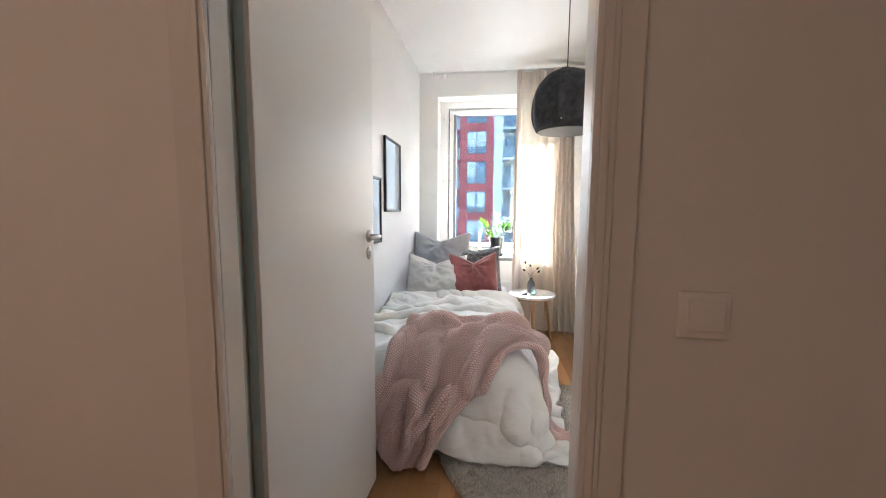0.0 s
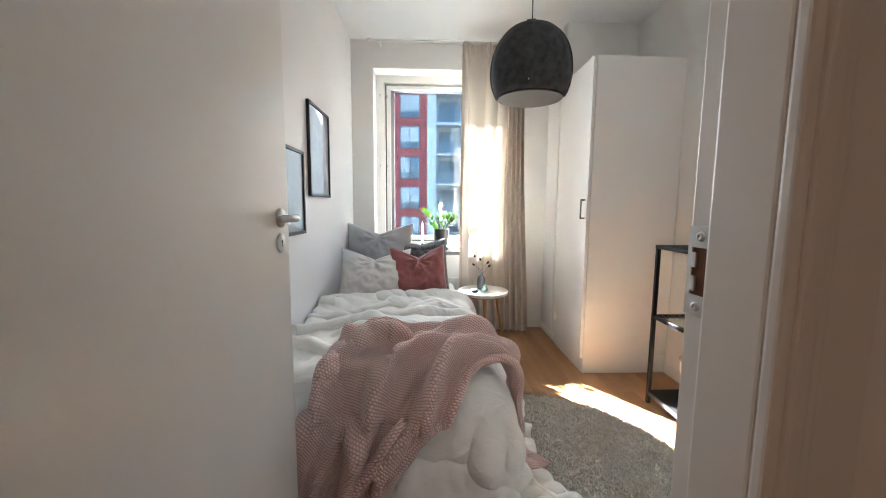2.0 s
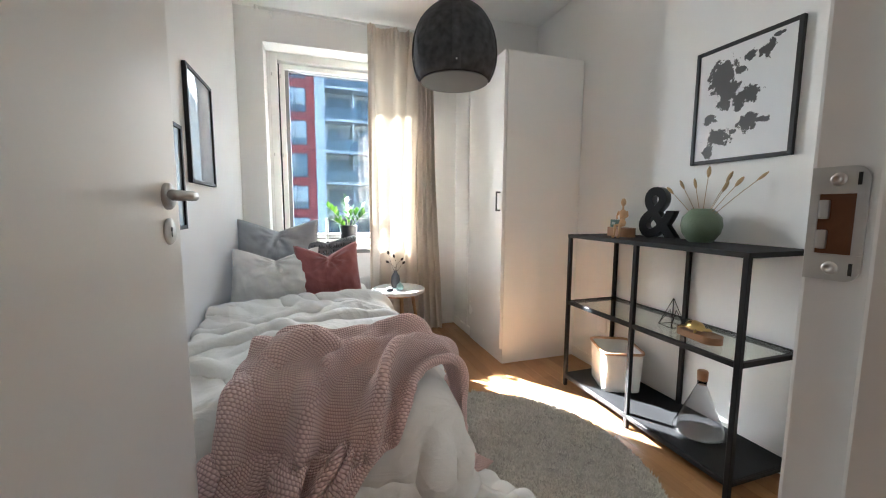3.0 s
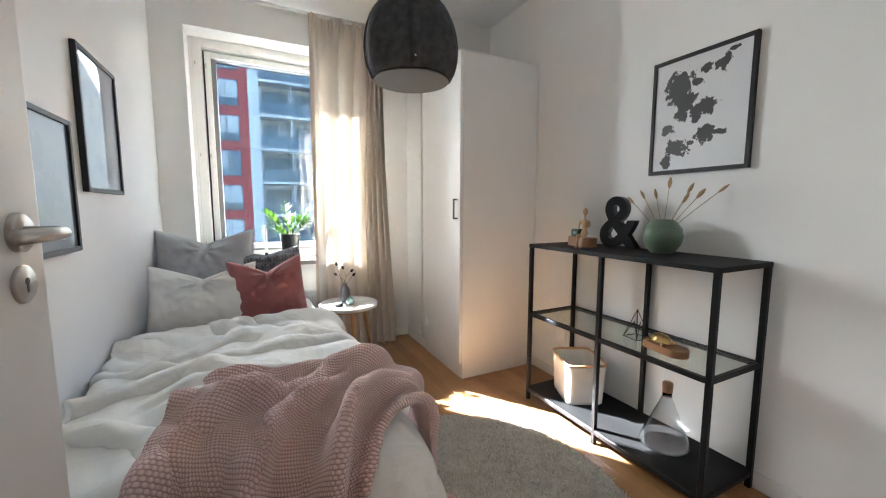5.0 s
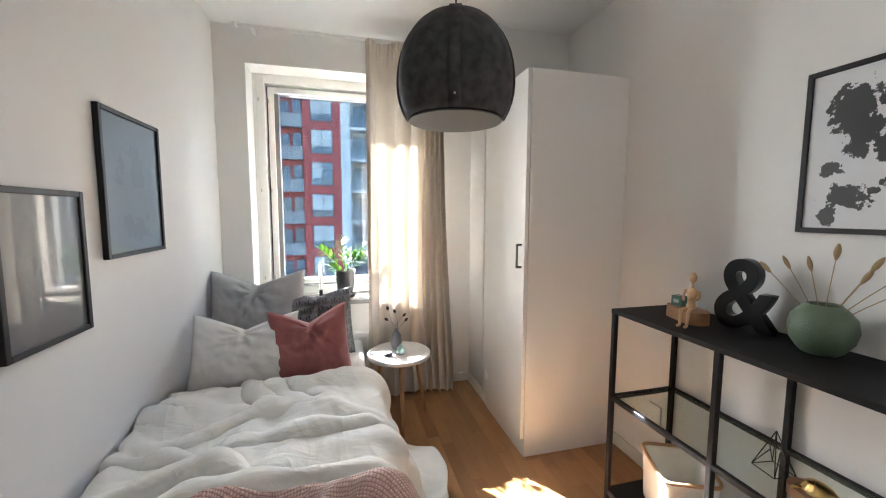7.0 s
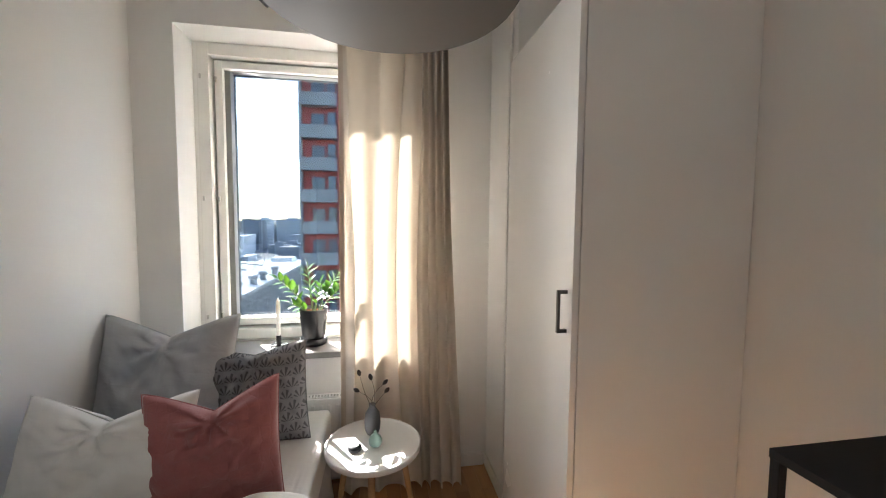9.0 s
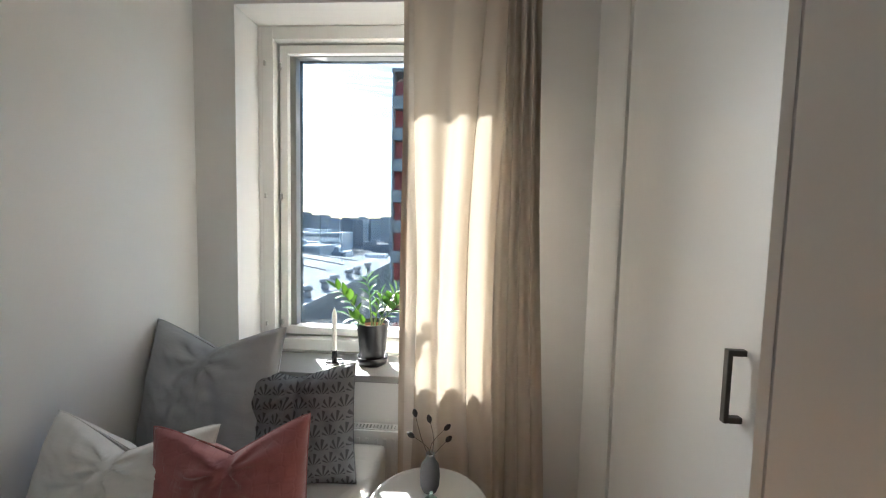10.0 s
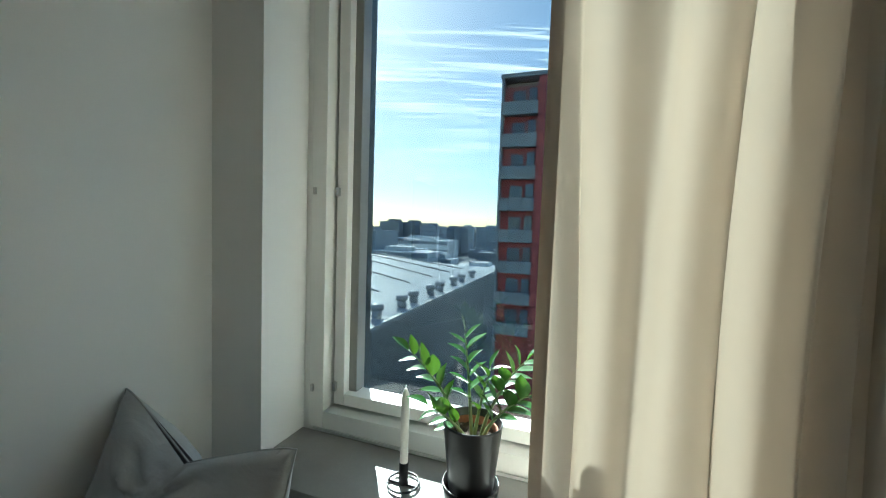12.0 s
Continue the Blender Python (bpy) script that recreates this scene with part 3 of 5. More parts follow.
duvet_cover = folds(duvet_grid, DUVET_FOLDS, ((0.90, 0.97, 0.02, 0.035, 0.06), (0.84, 0.76, 0.05, 0.04, 0.04), (0.62, 0.72, -0.05, 0.026, 0.034), (0.95, 0.70, -0.04, 0.018, 0.030), (0.50, 0.86, 0.03, 0.016, 0.026), (0.36, 0.58, 0.02, 0.018, 0.024)), 0.012, 0.012)
u_way, v_way = np.meshgrid(np.linspace(0, 1, 74), np.linspace(0, 1, 96), indexing="ij")
flap = np.clip((u_way - 0.66) / 0.2, 0, 1) * np.exp(-((v_way - 0.84) / 0.10) ** 2)
flap = flap * flap * (3 - 2 * flap)
duvet_cover = duvet_cover + flap[..., None] * np.array((0.06, 0.0, 0.05)) + (flap * np.clip((u_way - 0.8) / 0.2, 0, 1))[..., None] * np.array((0.02, 0.0, 0.06))
duvet = tagged(cloth_mesh("duvet", duvet_cover, duvet_cotton, 0.022, grid, rounds=1), "rumpled white cotton duvet spread over the bed", "duvet")

heights = np.full((80, 110), -1.0)
for p in duvet_cover.reshape(-1, 3):
    i, j = int((p[0] + 0.7) / 0.025), int((p[1] - 1.3) / 0.025)
    for a in (i - 1, i, i + 1):
        for b in (j - 1, j, j + 1):
            if 0 <= a < 80 and 0 <= b < 110:
                heights[a, b] = max(heights[a, b], p[2])


def over_duvet(x):
    hit = bed_push(x, 0.095)
    i = np.clip(((x[:, 0] + 0.7) / 0.025).astype(int), 0, 79)
    j = np.clip(((x[:, 1] - 1.3) / 0.025).astype(int), 0, 109)
    top = heights[i, j] + 0.03
    under = (x[:, 2] < top) & (top > BZ - 0.02) & (x[:, 1] > BY0 - 0.05) & (x[:, 0] < BX1 + 0.05)
    x[under, 2] += (top[under] - x[under, 2]) * 0.5
    return hit | under


def knit():
    m = material("pink_knit", (0.90, 0.67, 0.62), 0.9, vary=0.07, fine=200, coarse=6, relief=0)
    t = m.node_tree
    c = t.nodes.new("ShaderNodeTexCoord")
    sep = t.nodes.new("ShaderNodeSeparateXYZ")
    t.links.new(c.outputs["UV"], sep.inputs[0])
    line = maths(t, "MULTIPLY", sep.outputs["Y"], 1 / 0.0088)
    odd = maths(t, "MULTIPLY", maths(t, "MODULO", maths(t, "FLOOR", maths(t, "ADD", line, 4000.0)), 2.0), math.pi)
    rib = maths(t, "POWER", maths(t, "ABSOLUTE", maths(t, "SINE", maths(t, "MULTIPLY", line, math.pi))), 0.7)
    stitch = maths(t, "SINE", maths(t, "ADD", maths(t, "MULTIPLY", sep.outputs["X"], 2 * math.pi / 0.0082), odd))
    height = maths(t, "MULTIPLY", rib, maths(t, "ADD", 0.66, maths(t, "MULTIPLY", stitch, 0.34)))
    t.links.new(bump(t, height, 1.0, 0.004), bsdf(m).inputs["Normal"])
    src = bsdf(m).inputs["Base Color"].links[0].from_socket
    # Shade between the stitches is painted in: low parts mix to darker pink.
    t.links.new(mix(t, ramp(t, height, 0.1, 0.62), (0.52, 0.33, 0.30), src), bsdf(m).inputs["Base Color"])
    bsdf(m).inputs["Sheen Weight"].default_value = 0.25
    return m


grid = sheet(((-0.38, 1.60), (-0.14, 1.47), (0.86, 2.24), (-0.20, 2.40)), 120, 126, 0.65, 0.02, (0.86, -0.5), 0.3, (-0.12, 0.13))
throw_grid = settle(grid, 1.03, 1.03, over_duvet, 80, 6, 0.1, 0.9, 0.0012, 0.15)
throw_grid = hang(throw_grid, grid, 1.91, 0.12)


THROW_FOLDS = ((0.44, 0.10, -0.20, 0.055, 0.065), (0.50, 0.60, -0.18, 0.040, 0.085), (0.60, 0.98, -0.08, 0.038, 0.080), (0.95, 0.55, -0.10, 0.04, 0.055), (0.97, 0.95, 0.0, 0.035, 0.030))
throw_grid = folds(throw_grid, THROW_FOLDS, ((1.02, 0.82, 0.04, 0.045, 0.055), (0.72, 0.62, 0.06, 0.05, 0.055)), 0.012, 0.004)
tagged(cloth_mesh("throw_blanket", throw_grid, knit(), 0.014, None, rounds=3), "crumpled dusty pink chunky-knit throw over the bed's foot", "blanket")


# ---- pillows ----
def pillow(name, label, at, w, h, thick, lean, yaw, roll, mat, chop=0.06, seed=1):
    n = 48
    bm = bmesh.new()
    sides = []
    for side in (1, -1):
        rows = []
        for i in range(n + 1):
            row = []
            for j in range(n + 1):
                u, v = 2 * i / n - 1, 2 * j / n - 1
                e = max(0.0, (1 - u * u) * (1 - v * v))
                y = side * thick / 2 * e ** 0.42
                px = w / 2 * u * (1 - 0.05 * (1 - v * v) * abs(u) ** 2)
                pz = h / 2 * (v * (1 - 0.045 * (1 - u * u) * abs(v) ** 2) + 1)
                dip = max(0.0, 1 - abs(u) / 0.97) ** 1.25 * max(0.0, (v + 0.45) / 1.45) ** 1.7
                pz -= chop * 2.0 * dip
                y += side * 0.25 * chop * dip - 0.035 * side * math.exp(-(u / 0.09) ** 2) * max(0.0, v + 0.1) ** 1.5 * (1 - v * v) ** 0.3
                ang = math.atan2(v - 0.7, u)
                wr = math.sin(ang * 8 + seed + 2 * u) * math.exp(-((math.hypot(u, v - 0.8) - 0.35) / 0.35) ** 2)
                y += side * e ** 0.5 * (0.013 * wr + 0.022 * noise.noise(Vector((u * 2.4 + seed, v * 2.4, side))) + 0.010 * noise.noise(Vector((u * 5, v * 5 + seed, side))))
                # creases that run out from the dent towards the corners and the sides
                reach = math.hypot(u, v - 0.45)
                fan = math.atan2(v - 0.45, u) + 0.5 * noise.noise(Vector((u * 2, v * 2, seed)))
                crest = (1 - abs(math.sin(fan * 5.5 + seed))) ** 3 * math.exp(-((reach - 0.38) / 0.3) ** 2)
                slack = (1 - abs(2 * noise.noise(Vector((u * 1.6 + v * 2.2 + seed, v * 1.1 - u * 0.7, seed + side))))) ** 5
                y += side * e ** 0.5 * (0.009 * crest + 0.005 * slack)
                row.append(bm.verts.new((px, y, pz)))
            rows.append(row)
        for a, b in zip(rows, rows[1:]):
            for k in range(n):
                bm.faces.new((a[k], b[k], b[k + 1], a[k + 1]))
        sides.append(rows)
    bmesh.ops.remove_doubles(bm, verts=bm.verts, dist=0.0006)
    ob = finish(name, bm, mat, smooth=True)
    ob.matrix_world = Matrix.Translation(at) @ pose(0, 0, 0, 0, 0, yaw) @ pose(0, 0, 0, -lean, roll, 0)
    edge = bmesh.new()
    pts = [(-1, -1), (1, -1), (1, 1), (-1, 1), (-1, -1)]
    line = []
    for (ua, va), (ub, vb) in zip(pts, pts[1:]):
        for k in range(24):
            u, v = ua + (ub - ua) * k / 24, va + (vb - va) * k / 24
            dip = max(0.0, 1 - abs(u) / 0.97) ** 1.25 * max(0.0, (v + 0.45) / 1.45) ** 1.7
            line.append((w / 2 * u * (1 - 0.05 * (1 - v * v)), 0, h / 2 * (v * (1 - 0.045 * (1 - u * u)) + 1) - chop * 2 * dip))
    part("piping", tube(line, 0.0022, 6, edge), mat, ob)
    return tagged(ob, label, "pillow", "pillows on the bed")


grey_linen = material("grey_linen", (0.47, 0.485, 0.50), 0.9, vary=0.05, fine=320, coarse=6, relief=0.35, depth=0.001, wrinkle=0.016, crease=8.0)
pink_velvet = material("pink_velvet", (0.36, 0.12, 0.115), 0.8, vary=0.1, fine=180, coarse=5, relief=0.3, depth=0.001, wrinkle=0.008, crease=7.0)
vt = pink_velvet.node_tree
quilt = vt.nodes.new("ShaderNodeTexVoronoi")
quilt.feature = "DISTANCE_TO_EDGE"
quilt.inputs["Scale"].default_value, quilt.inputs["Randomness"].default_value = 34.0, 0.6
vt.links.new(coords(vt, "Object", (1, 0, 1)), quilt.inputs["Vector"])
stitched = vt.nodes.new("ShaderNodeBump")
stitched.inputs["Strength"].default_value, stitched.inputs["Distance"].default_value = 0.3, 0.0025
vt.links.new(ramp(vt, quilt.outputs["Distance"], 0.0, 0.12), stitched.inputs["Height"])
vt.links.new(bsdf(pink_velvet).inputs["Normal"].links[0].from_socket, stitched.inputs["Normal"])
vt.links.new(stitched.outputs["Normal"], bsdf(pink_velvet).inputs["Normal"])
bsdf(pink_velvet).inputs["Sheen Weight"].default_value = 0.5
fan_fabric = material("fan_fabric", (0.21, 0.215, 0.225), 0.9, vary=0.15, fine=250, coarse=8, relief=0.3, depth=0.001)
ft = fan_fabric.node_tree
fs = ft.nodes.new("ShaderNodeSeparateXYZ")
ft.links.new(coords(ft, "Object", (19, 1, 21)), fs.inputs[0])
row = maths(ft, "FLOOR", fs.outputs["Z"])
fx = maths(ft, "SUBTRACT", maths(ft, "FRACT", maths(ft, "ADD", fs.outputs["X"], maths(ft, "MULTIPLY", row, 0.5))), 0.5)
fz = maths(ft, "FRACT", fs.outputs["Z"])
arc = maths(ft, "SQRT", maths(ft, "ADD", maths(ft, "MULTIPLY", maths(ft, "MULTIPLY", fx, fx), 3.2), maths(ft, "MULTIPLY", fz, fz)))
spoke = maths(ft, "SINE", maths(ft, "MULTIPLY", maths(ft, "ARCTAN2", fx, maths(ft, "ADD", fz, 0.1)), 11.0))
motif = maths(ft, "MULTIPLY", ramp(ft, spoke, -0.2, 0.5), maths(ft, "LESS_THAN", arc, 0.82))
ft.links.new(mix(ft, maths(ft, "MULTIPLY", motif, 0.85), bsdf(fan_fabric).inputs["Base Color"].links[0].from_socket, (0.05, 0.052, 0.056)), bsdf(fan_fabric).inputs["Base Color"])
pillow("grey_pillow", "large grey linen pillow propped against the window wall", (-0.325, 3.77, BZ - 0.01), 0.56, 0.57, 0.16, 14, -5, 0, grey_linen, 0.042, 1)
pillow("patterned_cushion", "dark grey cushion with a scalloped fan pattern", (0.055, 3.78, BZ - 0.01), 0.43, 0.43, 0.14, 10, 3, -3, fan_fabric, 0.02, 5)
pillow("white_pillow", "plump white cotton pillow with a dented top", (-0.305, 3.37, BZ - 0.005), 0.52, 0.40, 0.18, 20, -3, 0, white_cotton, 0.04, 3)
pillow("velvet_cushion", "dusty rose velvet cushion with a dented top", (0.045, 3.39, BZ - 0.005), 0.41, 0.41, 0.15, 14, 12, -2, pink_velvet, 0.04, 7)


# ---- curtain ----
linen = bpy.data.materials.new("curtain_linen")
linen.use_nodes = True
lt = linen.node_tree
lb = bsdf(linen)
lv = coords(lt, "Object", (1, 1, 0.25))
weave = noise_tex(lt, lv, 420, 3)
lc = mix(lt, ramp(lt, noise_tex(lt, lv, 5, 3), 0.3, 0.7), (0.68, 0.61, 0.53), (0.76, 0.69, 0.61))
lt.links.new(lc, lb.inputs["Base Color"])
lb.inputs["Roughness"].default_value = 0.9
lt.links.new(bump(lt, weave, 0.25, 0.0008), lb.inputs["Normal"])
trans, blend = lt.nodes.new("ShaderNodeBsdfTranslucent"), lt.nodes.new("ShaderNodeMixShader")
lt.links.new(mix(lt, 0.0, (0.56, 0.49, 0.385), (0.8, 0.7, 0.6)), trans.inputs["Color"])
blend.inputs["Fac"].default_value = 0.1
lt.links.new(lb.outputs["BSDF"], blend.inputs[1])
lt.links.new(trans.outputs["BSDF"], blend.inputs[2])
lt.links.new(blend.outputs["Shader"], lt.nodes["Material Output"].inputs["Surface"])


def curtain():
    bm = bmesh.new()
    n, rows = 220, 60
    grid = []
    for k in range(rows + 1):
        h = k / rows
        z = 0.012 + 2.505 * h
        row = []
        for i in range(n + 1):
            s = i / n
            gather = min(1.0, s / 0.62)
            right = max(0.0, (s - 0.62) / 0.38)
            drift = 0.55 * noise.noise(Vector((s * 2.6, h * 1.3, 2))) + 0.22 * noise.noise(Vector((s * 6.0, h * 2.4, 8)))
            phase = math.pi * (3.1 * gather + 0.5 * math.sin(gather * 7.0) / math.pi + 4.2 * right + drift + 0.12)
            x = 0.375 + 0.40 * gather + (0.125 + 0.09 * (1 - h)) * right
            # the pleats lean over, so that cloth lies over cloth
            x += (0.011 + 0.006 * math.sin(s * 17)) * math.sin(2 * phase) * min(1.0, s * 6)
            amp = 0.030 + 0.008 * gather + 0.010 * h * h * h
            pinch = max(0.0, (h - 0.93) / 0.07)
            y = 4.03 + math.cos(2 * phase) * amp * (0.8 + 0.4 * noise.noise(Vector((s * 6, h * 1.6, 5)))) - 0.04 * (1 - h) ** 3 * right
            y += 0.010 * pinch * math.sin(s * 150)
            y += 0.004 * noise.noise(Vector((s * 14, h * 9, 3)))
            y = min(y, 4.066)
            x += 0.004 * noise.noise(Vector((s * 9, h * 3, 1)))
            row.append(bm.verts.new((x, y, z)))
        grid.append(row)
    for a, b in zip(grid, grid[1:]):
        for i in range(n):
            bm.faces.new((a[i], a[i + 1], b[i + 1], b[i]))
    return bm, [[tuple(v.co) for v in row[:9]] for row in grid]


cur_bm, edge_rows = curtain()
cur = tagged(finish("curtain", cur_bm, linen, smooth=True), "floor-length cream linen curtain, half drawn over the window", "curtain")
hem_bm = bmesh.new()
hem_rows = [[hem_bm.verts.new((x, y - 0.0025, z)) for x, y, z in row] for row in edge_rows]
for a, b in zip(hem_rows, hem_rows[1:]):
    for k in range(8):
        hem_bm.faces.new((a[k], a[k + 1], b[k + 1], b[k]))
part("hem", hem_bm, material("hem_linen", (0.62, 0.53, 0.43), 0.9, vary=0.04, fine=400, relief=0.3, depth=0.0008), cur, "doubled tan side hem", True)
rail = thing("curtain_rail", "white curtain rail under the ceiling", "curtain rail", (0, 0, 0), 0)
part("rod", tube([(-0.42, 4.05, 2.53), (1.10, 4.05, 2.53)], 0.011, 12), trim_paint, rail, "", True)
for x in (-0.42, 1.10):
    part("end_cap", tube([(x - 0.012, 4.05, 2.53), (x + 0.012, 4.05, 2.53)], 0.016, 14), trim_paint, rail, "", True)
for x in (-0.33, 1.02):
    part("bracket", box(x - 0.008, x + 0.008, 4.05, YW, 2.52, 2.54, 0.002), trim_paint, rail)

# ---- lamp ----
felt = material("grey_felt", (0.06, 0.06, 0.062), 0.95, vary=0.45, fine=120, coarse=30, relief=0.6, depth=0.002)
lamp = thing("pendant_lamp", "dark grey felt dome pendant lamp with riveted panels", "lamp", (0.585, 2.575, 0), 0)
LZ, LR = 1.65, 0.19
profile = []
for k in range(15):
    a = radians(-38 + 128 * k / 14)
    profile.append((max(LR * math.cos(a) ** 0.74 if math.cos(a) > 0 else 0.0, 0.012), LZ + 0.135 + 0.222 * math.sin(a) * (0.85 if a < 0 else 1.0)))
shade_bm = lathe(profile, 64)
shade = part("shade", shade_bm, felt, lamp, "dark grey pressed felt shade", True)
so = shade.modifiers.new("thickness", "SOLIDIFY")
so.thickness, so.offset = 0.006, -1
for k in range(4):
    a = radians(90 * k + 253)
    bm = bmesh.new()
    rows = []
    for r, z in profile:
        row = []
        for s in (-1, 1):
            b = a + s * 0.018 / max(r, 0.03)
            row.append(bm.verts.new(((r + 0.0045) * math.cos(b), (r + 0.0045) * math.sin(b), z)))
        rows.append(row)
    for p, q in zip(rows, rows[1:]):
        bm.faces.new((p[0], p[1], q[1], q[0]))
    seam = part("overlap", bm, felt, lamp, "overlapping felt panel edge", True)
    sm = seam.modifiers.new("thickness", "SOLIDIFY")
    sm.thickness, sm.offset = 0.005, 0.0
    r, z = profile[1]
    part("rivet", lathe([(0, 0.004), (0.003, 0.0035), (0.005, 0.0)], 10, m=pose((r + 0.007) * math.cos(a), (r + 0.007) * math.sin(a), z + 0.01, 0, 90, math.degrees(a))), steel, lamp, "small steel rivet", True)
part("diffuser", lathe([(0, 0), (0.155, 0), (0.155, 0.004), (0, 0.004)], 40, m=pose(0, 0, LZ + 0.012)), material("diffuser", (0.12, 0.12, 0.115), 0.5, vary=0.02), lamp, "pale grey diffuser disc")
part("cord", tube([(0, 0, LZ + 0.36), (0, 0, ZC)], 0.003, 8), gasket_rubber, lamp, "thin black cord")
part("ceiling_cup", lathe([(0, -0.06), (0.03, -0.055), (0.045, -0.01), (0.045, 0), (0, 0)], 24, m=pose(0, 0, ZC)), black_metal, lamp)

# ---- rug ----
rug_wool = material("rug_wool", (0.64, 0.60, 0.53), 0.95, vary=0.34, fine=95, coarse=14, relief=1.0, depth=0.022)


def rug():
    bm = bmesh.new()
    rings = []
    R = 0.655
    radii = [R * i / 70 for i in range(1, 71)] + [R + 0.006, R + 0.008, R + 0.004]
    top = 0.024
    centre = bm.verts.new((0, 0, top))
    for k, r in enumerate(radii):
        n = 220
        ringv = []
        for i in range(n):
            a = 2 * math.pi * i / n
            rr = r + (0.006 * noise.noise(Vector((math.cos(a) * 9, math.sin(a) * 9, 1))) if k > 66 else 0)
            x, y = rr * math.cos(a), rr * math.sin(a)
            z = top + 0.005 * noise.noise(Vector((x * 28, y * 28, 0))) + 0.008 * noise.noise(Vector((x * 62, y * 62, 4)))
            if k >= 70:
                z = (0.016, 0.009, 0.0015)[k - 70]
            ringv.append(bm.verts.new((x, y, z)))
        rings.append(ringv)
    for i in range(220):
        bm.faces.new((centre, rings[0][i], rings[0][(i + 1) % 220]))
    for a, b in zip(rings, rings[1:]):
        for i in range(220):
            j = (i + 1) % 220
            bm.faces.new((a[i], b[i], b[j], a[j]))
    return bm


rug_ob = thing("rug", "round shaggy beige-grey rug half under the bed", "rug", (0.585, 2.145, 0.0))
part("backing", rug(), rug_wool, rug_ob, "", True)
pile_wool = bpy.data.materials.new("pile_wool")
pile_wool.use_nodes = True
pw = pile_wool.node_tree
island = pw.nodes.new("ShaderNodeNewGeometry")
tint = mix(pw, island.outputs["Random Per Island"], (0.50, 0.47, 0.41), (0.84, 0.80, 0.72))
patch = ramp(pw, noise_tex(pw, coords(pw), 7.0, 3.0), 0.3, 0.7)
pw.links.new(mix(pw, maths(pw, "MULTIPLY", patch, 0.35), tint, (0.58, 0.545, 0.48)), bsdf(pile_wool).inputs["Base Color"])
bsdf(pile_wool).inputs["Roughness"].default_value = 0.95


def pile(count, radius):
    """Short leaning tufts of wool, combed into small clumps."""
    dice = np.random.default_rng(8)
    r, a = radius * np.sqrt(dice.random(count)), dice.random(count) * 2 * math.pi
    foot = np.stack([r * np.cos(a), r * np.sin(a), np.full(count, 0.014)], 1)
    comb = np.stack([np.sin(foot[:, 0] * 95 + 2.1 * np.sin(foot[:, 1] * 61)), np.cos(foot[:, 1] * 88 + 1.7 * np.sin(foot[:, 0] * 70))], 1)
    lean = 0.0075 * comb + 0.006 * dice.normal(size=(count, 2))
    turn = dice.random(count) * math.pi
    side = np.stack([np.cos(turn), np.sin(turn), np.zeros(count)], 1) * 0.0024
    mid = foot + np.concatenate([lean * 0.4, np.full((count, 1), 0.012)], 1)
    tip = foot + np.concatenate([lean, (0.016 + 0.008 * dice.random(count))[:, None]], 1)
    verts = np.stack([foot - side, foot + side, mid + side, mid - side, tip], 1).reshape(-1, 3)
    base = (np.arange(count) * 5)[:, None]
    quads, tips = (base + np.array([0, 1, 2, 3])).tolist(), (base + np.array([3, 2, 4])).tolist()
    me = bpy.data.meshes.new("wool_nap")
    me.from_pydata(verts.tolist(), [], quads + tips)
    me.materials.append(pile_wool)
    ob = new("wool_nap", me)
    ob.parent = rug_ob
    ob["kind"] = "stuff"
    return ob


pile(52000, 0.662)

# ---- radiator ----
white_enamel = material("white_enamel", (0.80, 0.80, 0.78), 0.3, vary=0.015, relief=0.02)
radiator = thing("radiator", "white panel radiator under the window sill", "radiator", (0, 0, 0), 0)
front = part("front_panel", box(-0.36, 0.62, 4.075, 4.085, 0.12, 0.49, 0.003), white_enamel, radiator)
for k in range(24):
    part("rib", box(-0.335 + 0.04 * k, -0.317 + 0.04 * k, 4.069, 4.0755, 0.15, 0.46, 0.003, 1), white_enamel, front)
part("back_panel", box(-0.36, 0.62, 4.13, 4.14, 0.12, 0.49, 0.003), white_enamel, radiator)
bm = bmesh.new()
add_box(bm, -0.36, 0.62, 4.086, 4.092, 0.485, 0.493)
add_box(bm, -0.36, 0.62, 4.123, 4.129, 0.485, 0.493)
for k in range(62):
    add_box(bm, -0.356 + 0.0158 * k, -0.349 + 0.0158 * k, 4.092, 4.123, 0.486, 0.492)
part("top_grille", bm, white_enamel, radiator, "slotted top grille")
for x in (-0.3, 0.55):
    part("foot", box(x - 0.015, x + 0.015, 4.09, 4.13, 0.0, 0.13), white_enamel, radiator)

# ---- side table ----
beech = material("beech", (0.50, 0.29, 0.14), 0.45, vary=0.14, fine=60, coarse=8, relief=0.1, depth=0.0004, stretch=(6, 6, 0.6))
table_white = material("table_white", (0.80, 0.79, 0.77), 0.35, vary=0.015, relief=0.03)
TX, TY, TZ = 0.543, 3.695, 0.452
table = thing("side_table", "round white tray table with three beech legs", "table", (TX, TY, 0), 0)
part("tray_top", lathe([(0, TZ - 0.016), (0.19, TZ - 0.016), (0.2, TZ - 0.012), (0.203, TZ + 0.008), (0.199, TZ + 0.012), (0.194, TZ + 0.008), (0.191, TZ), (0, TZ)], 64), table_white, table, "white lacquered tray top", True)
for a in (22, 148, 268):
    c, s = math.cos(radians(a)), math.sin(radians(a))
    part("leg", tube([(0.125 * c, 0.125 * s, TZ - 0.016), (0.205 * c, 0.205 * s, 0.0)], [0.0155, 0.0105], 16), beech, table, "", True)
part("under_plate", lathe([(0, TZ - 0.035), (0.15, TZ - 0.035), (0.15, TZ - 0.016), (0, TZ - 0.016)], 32), beech, table)

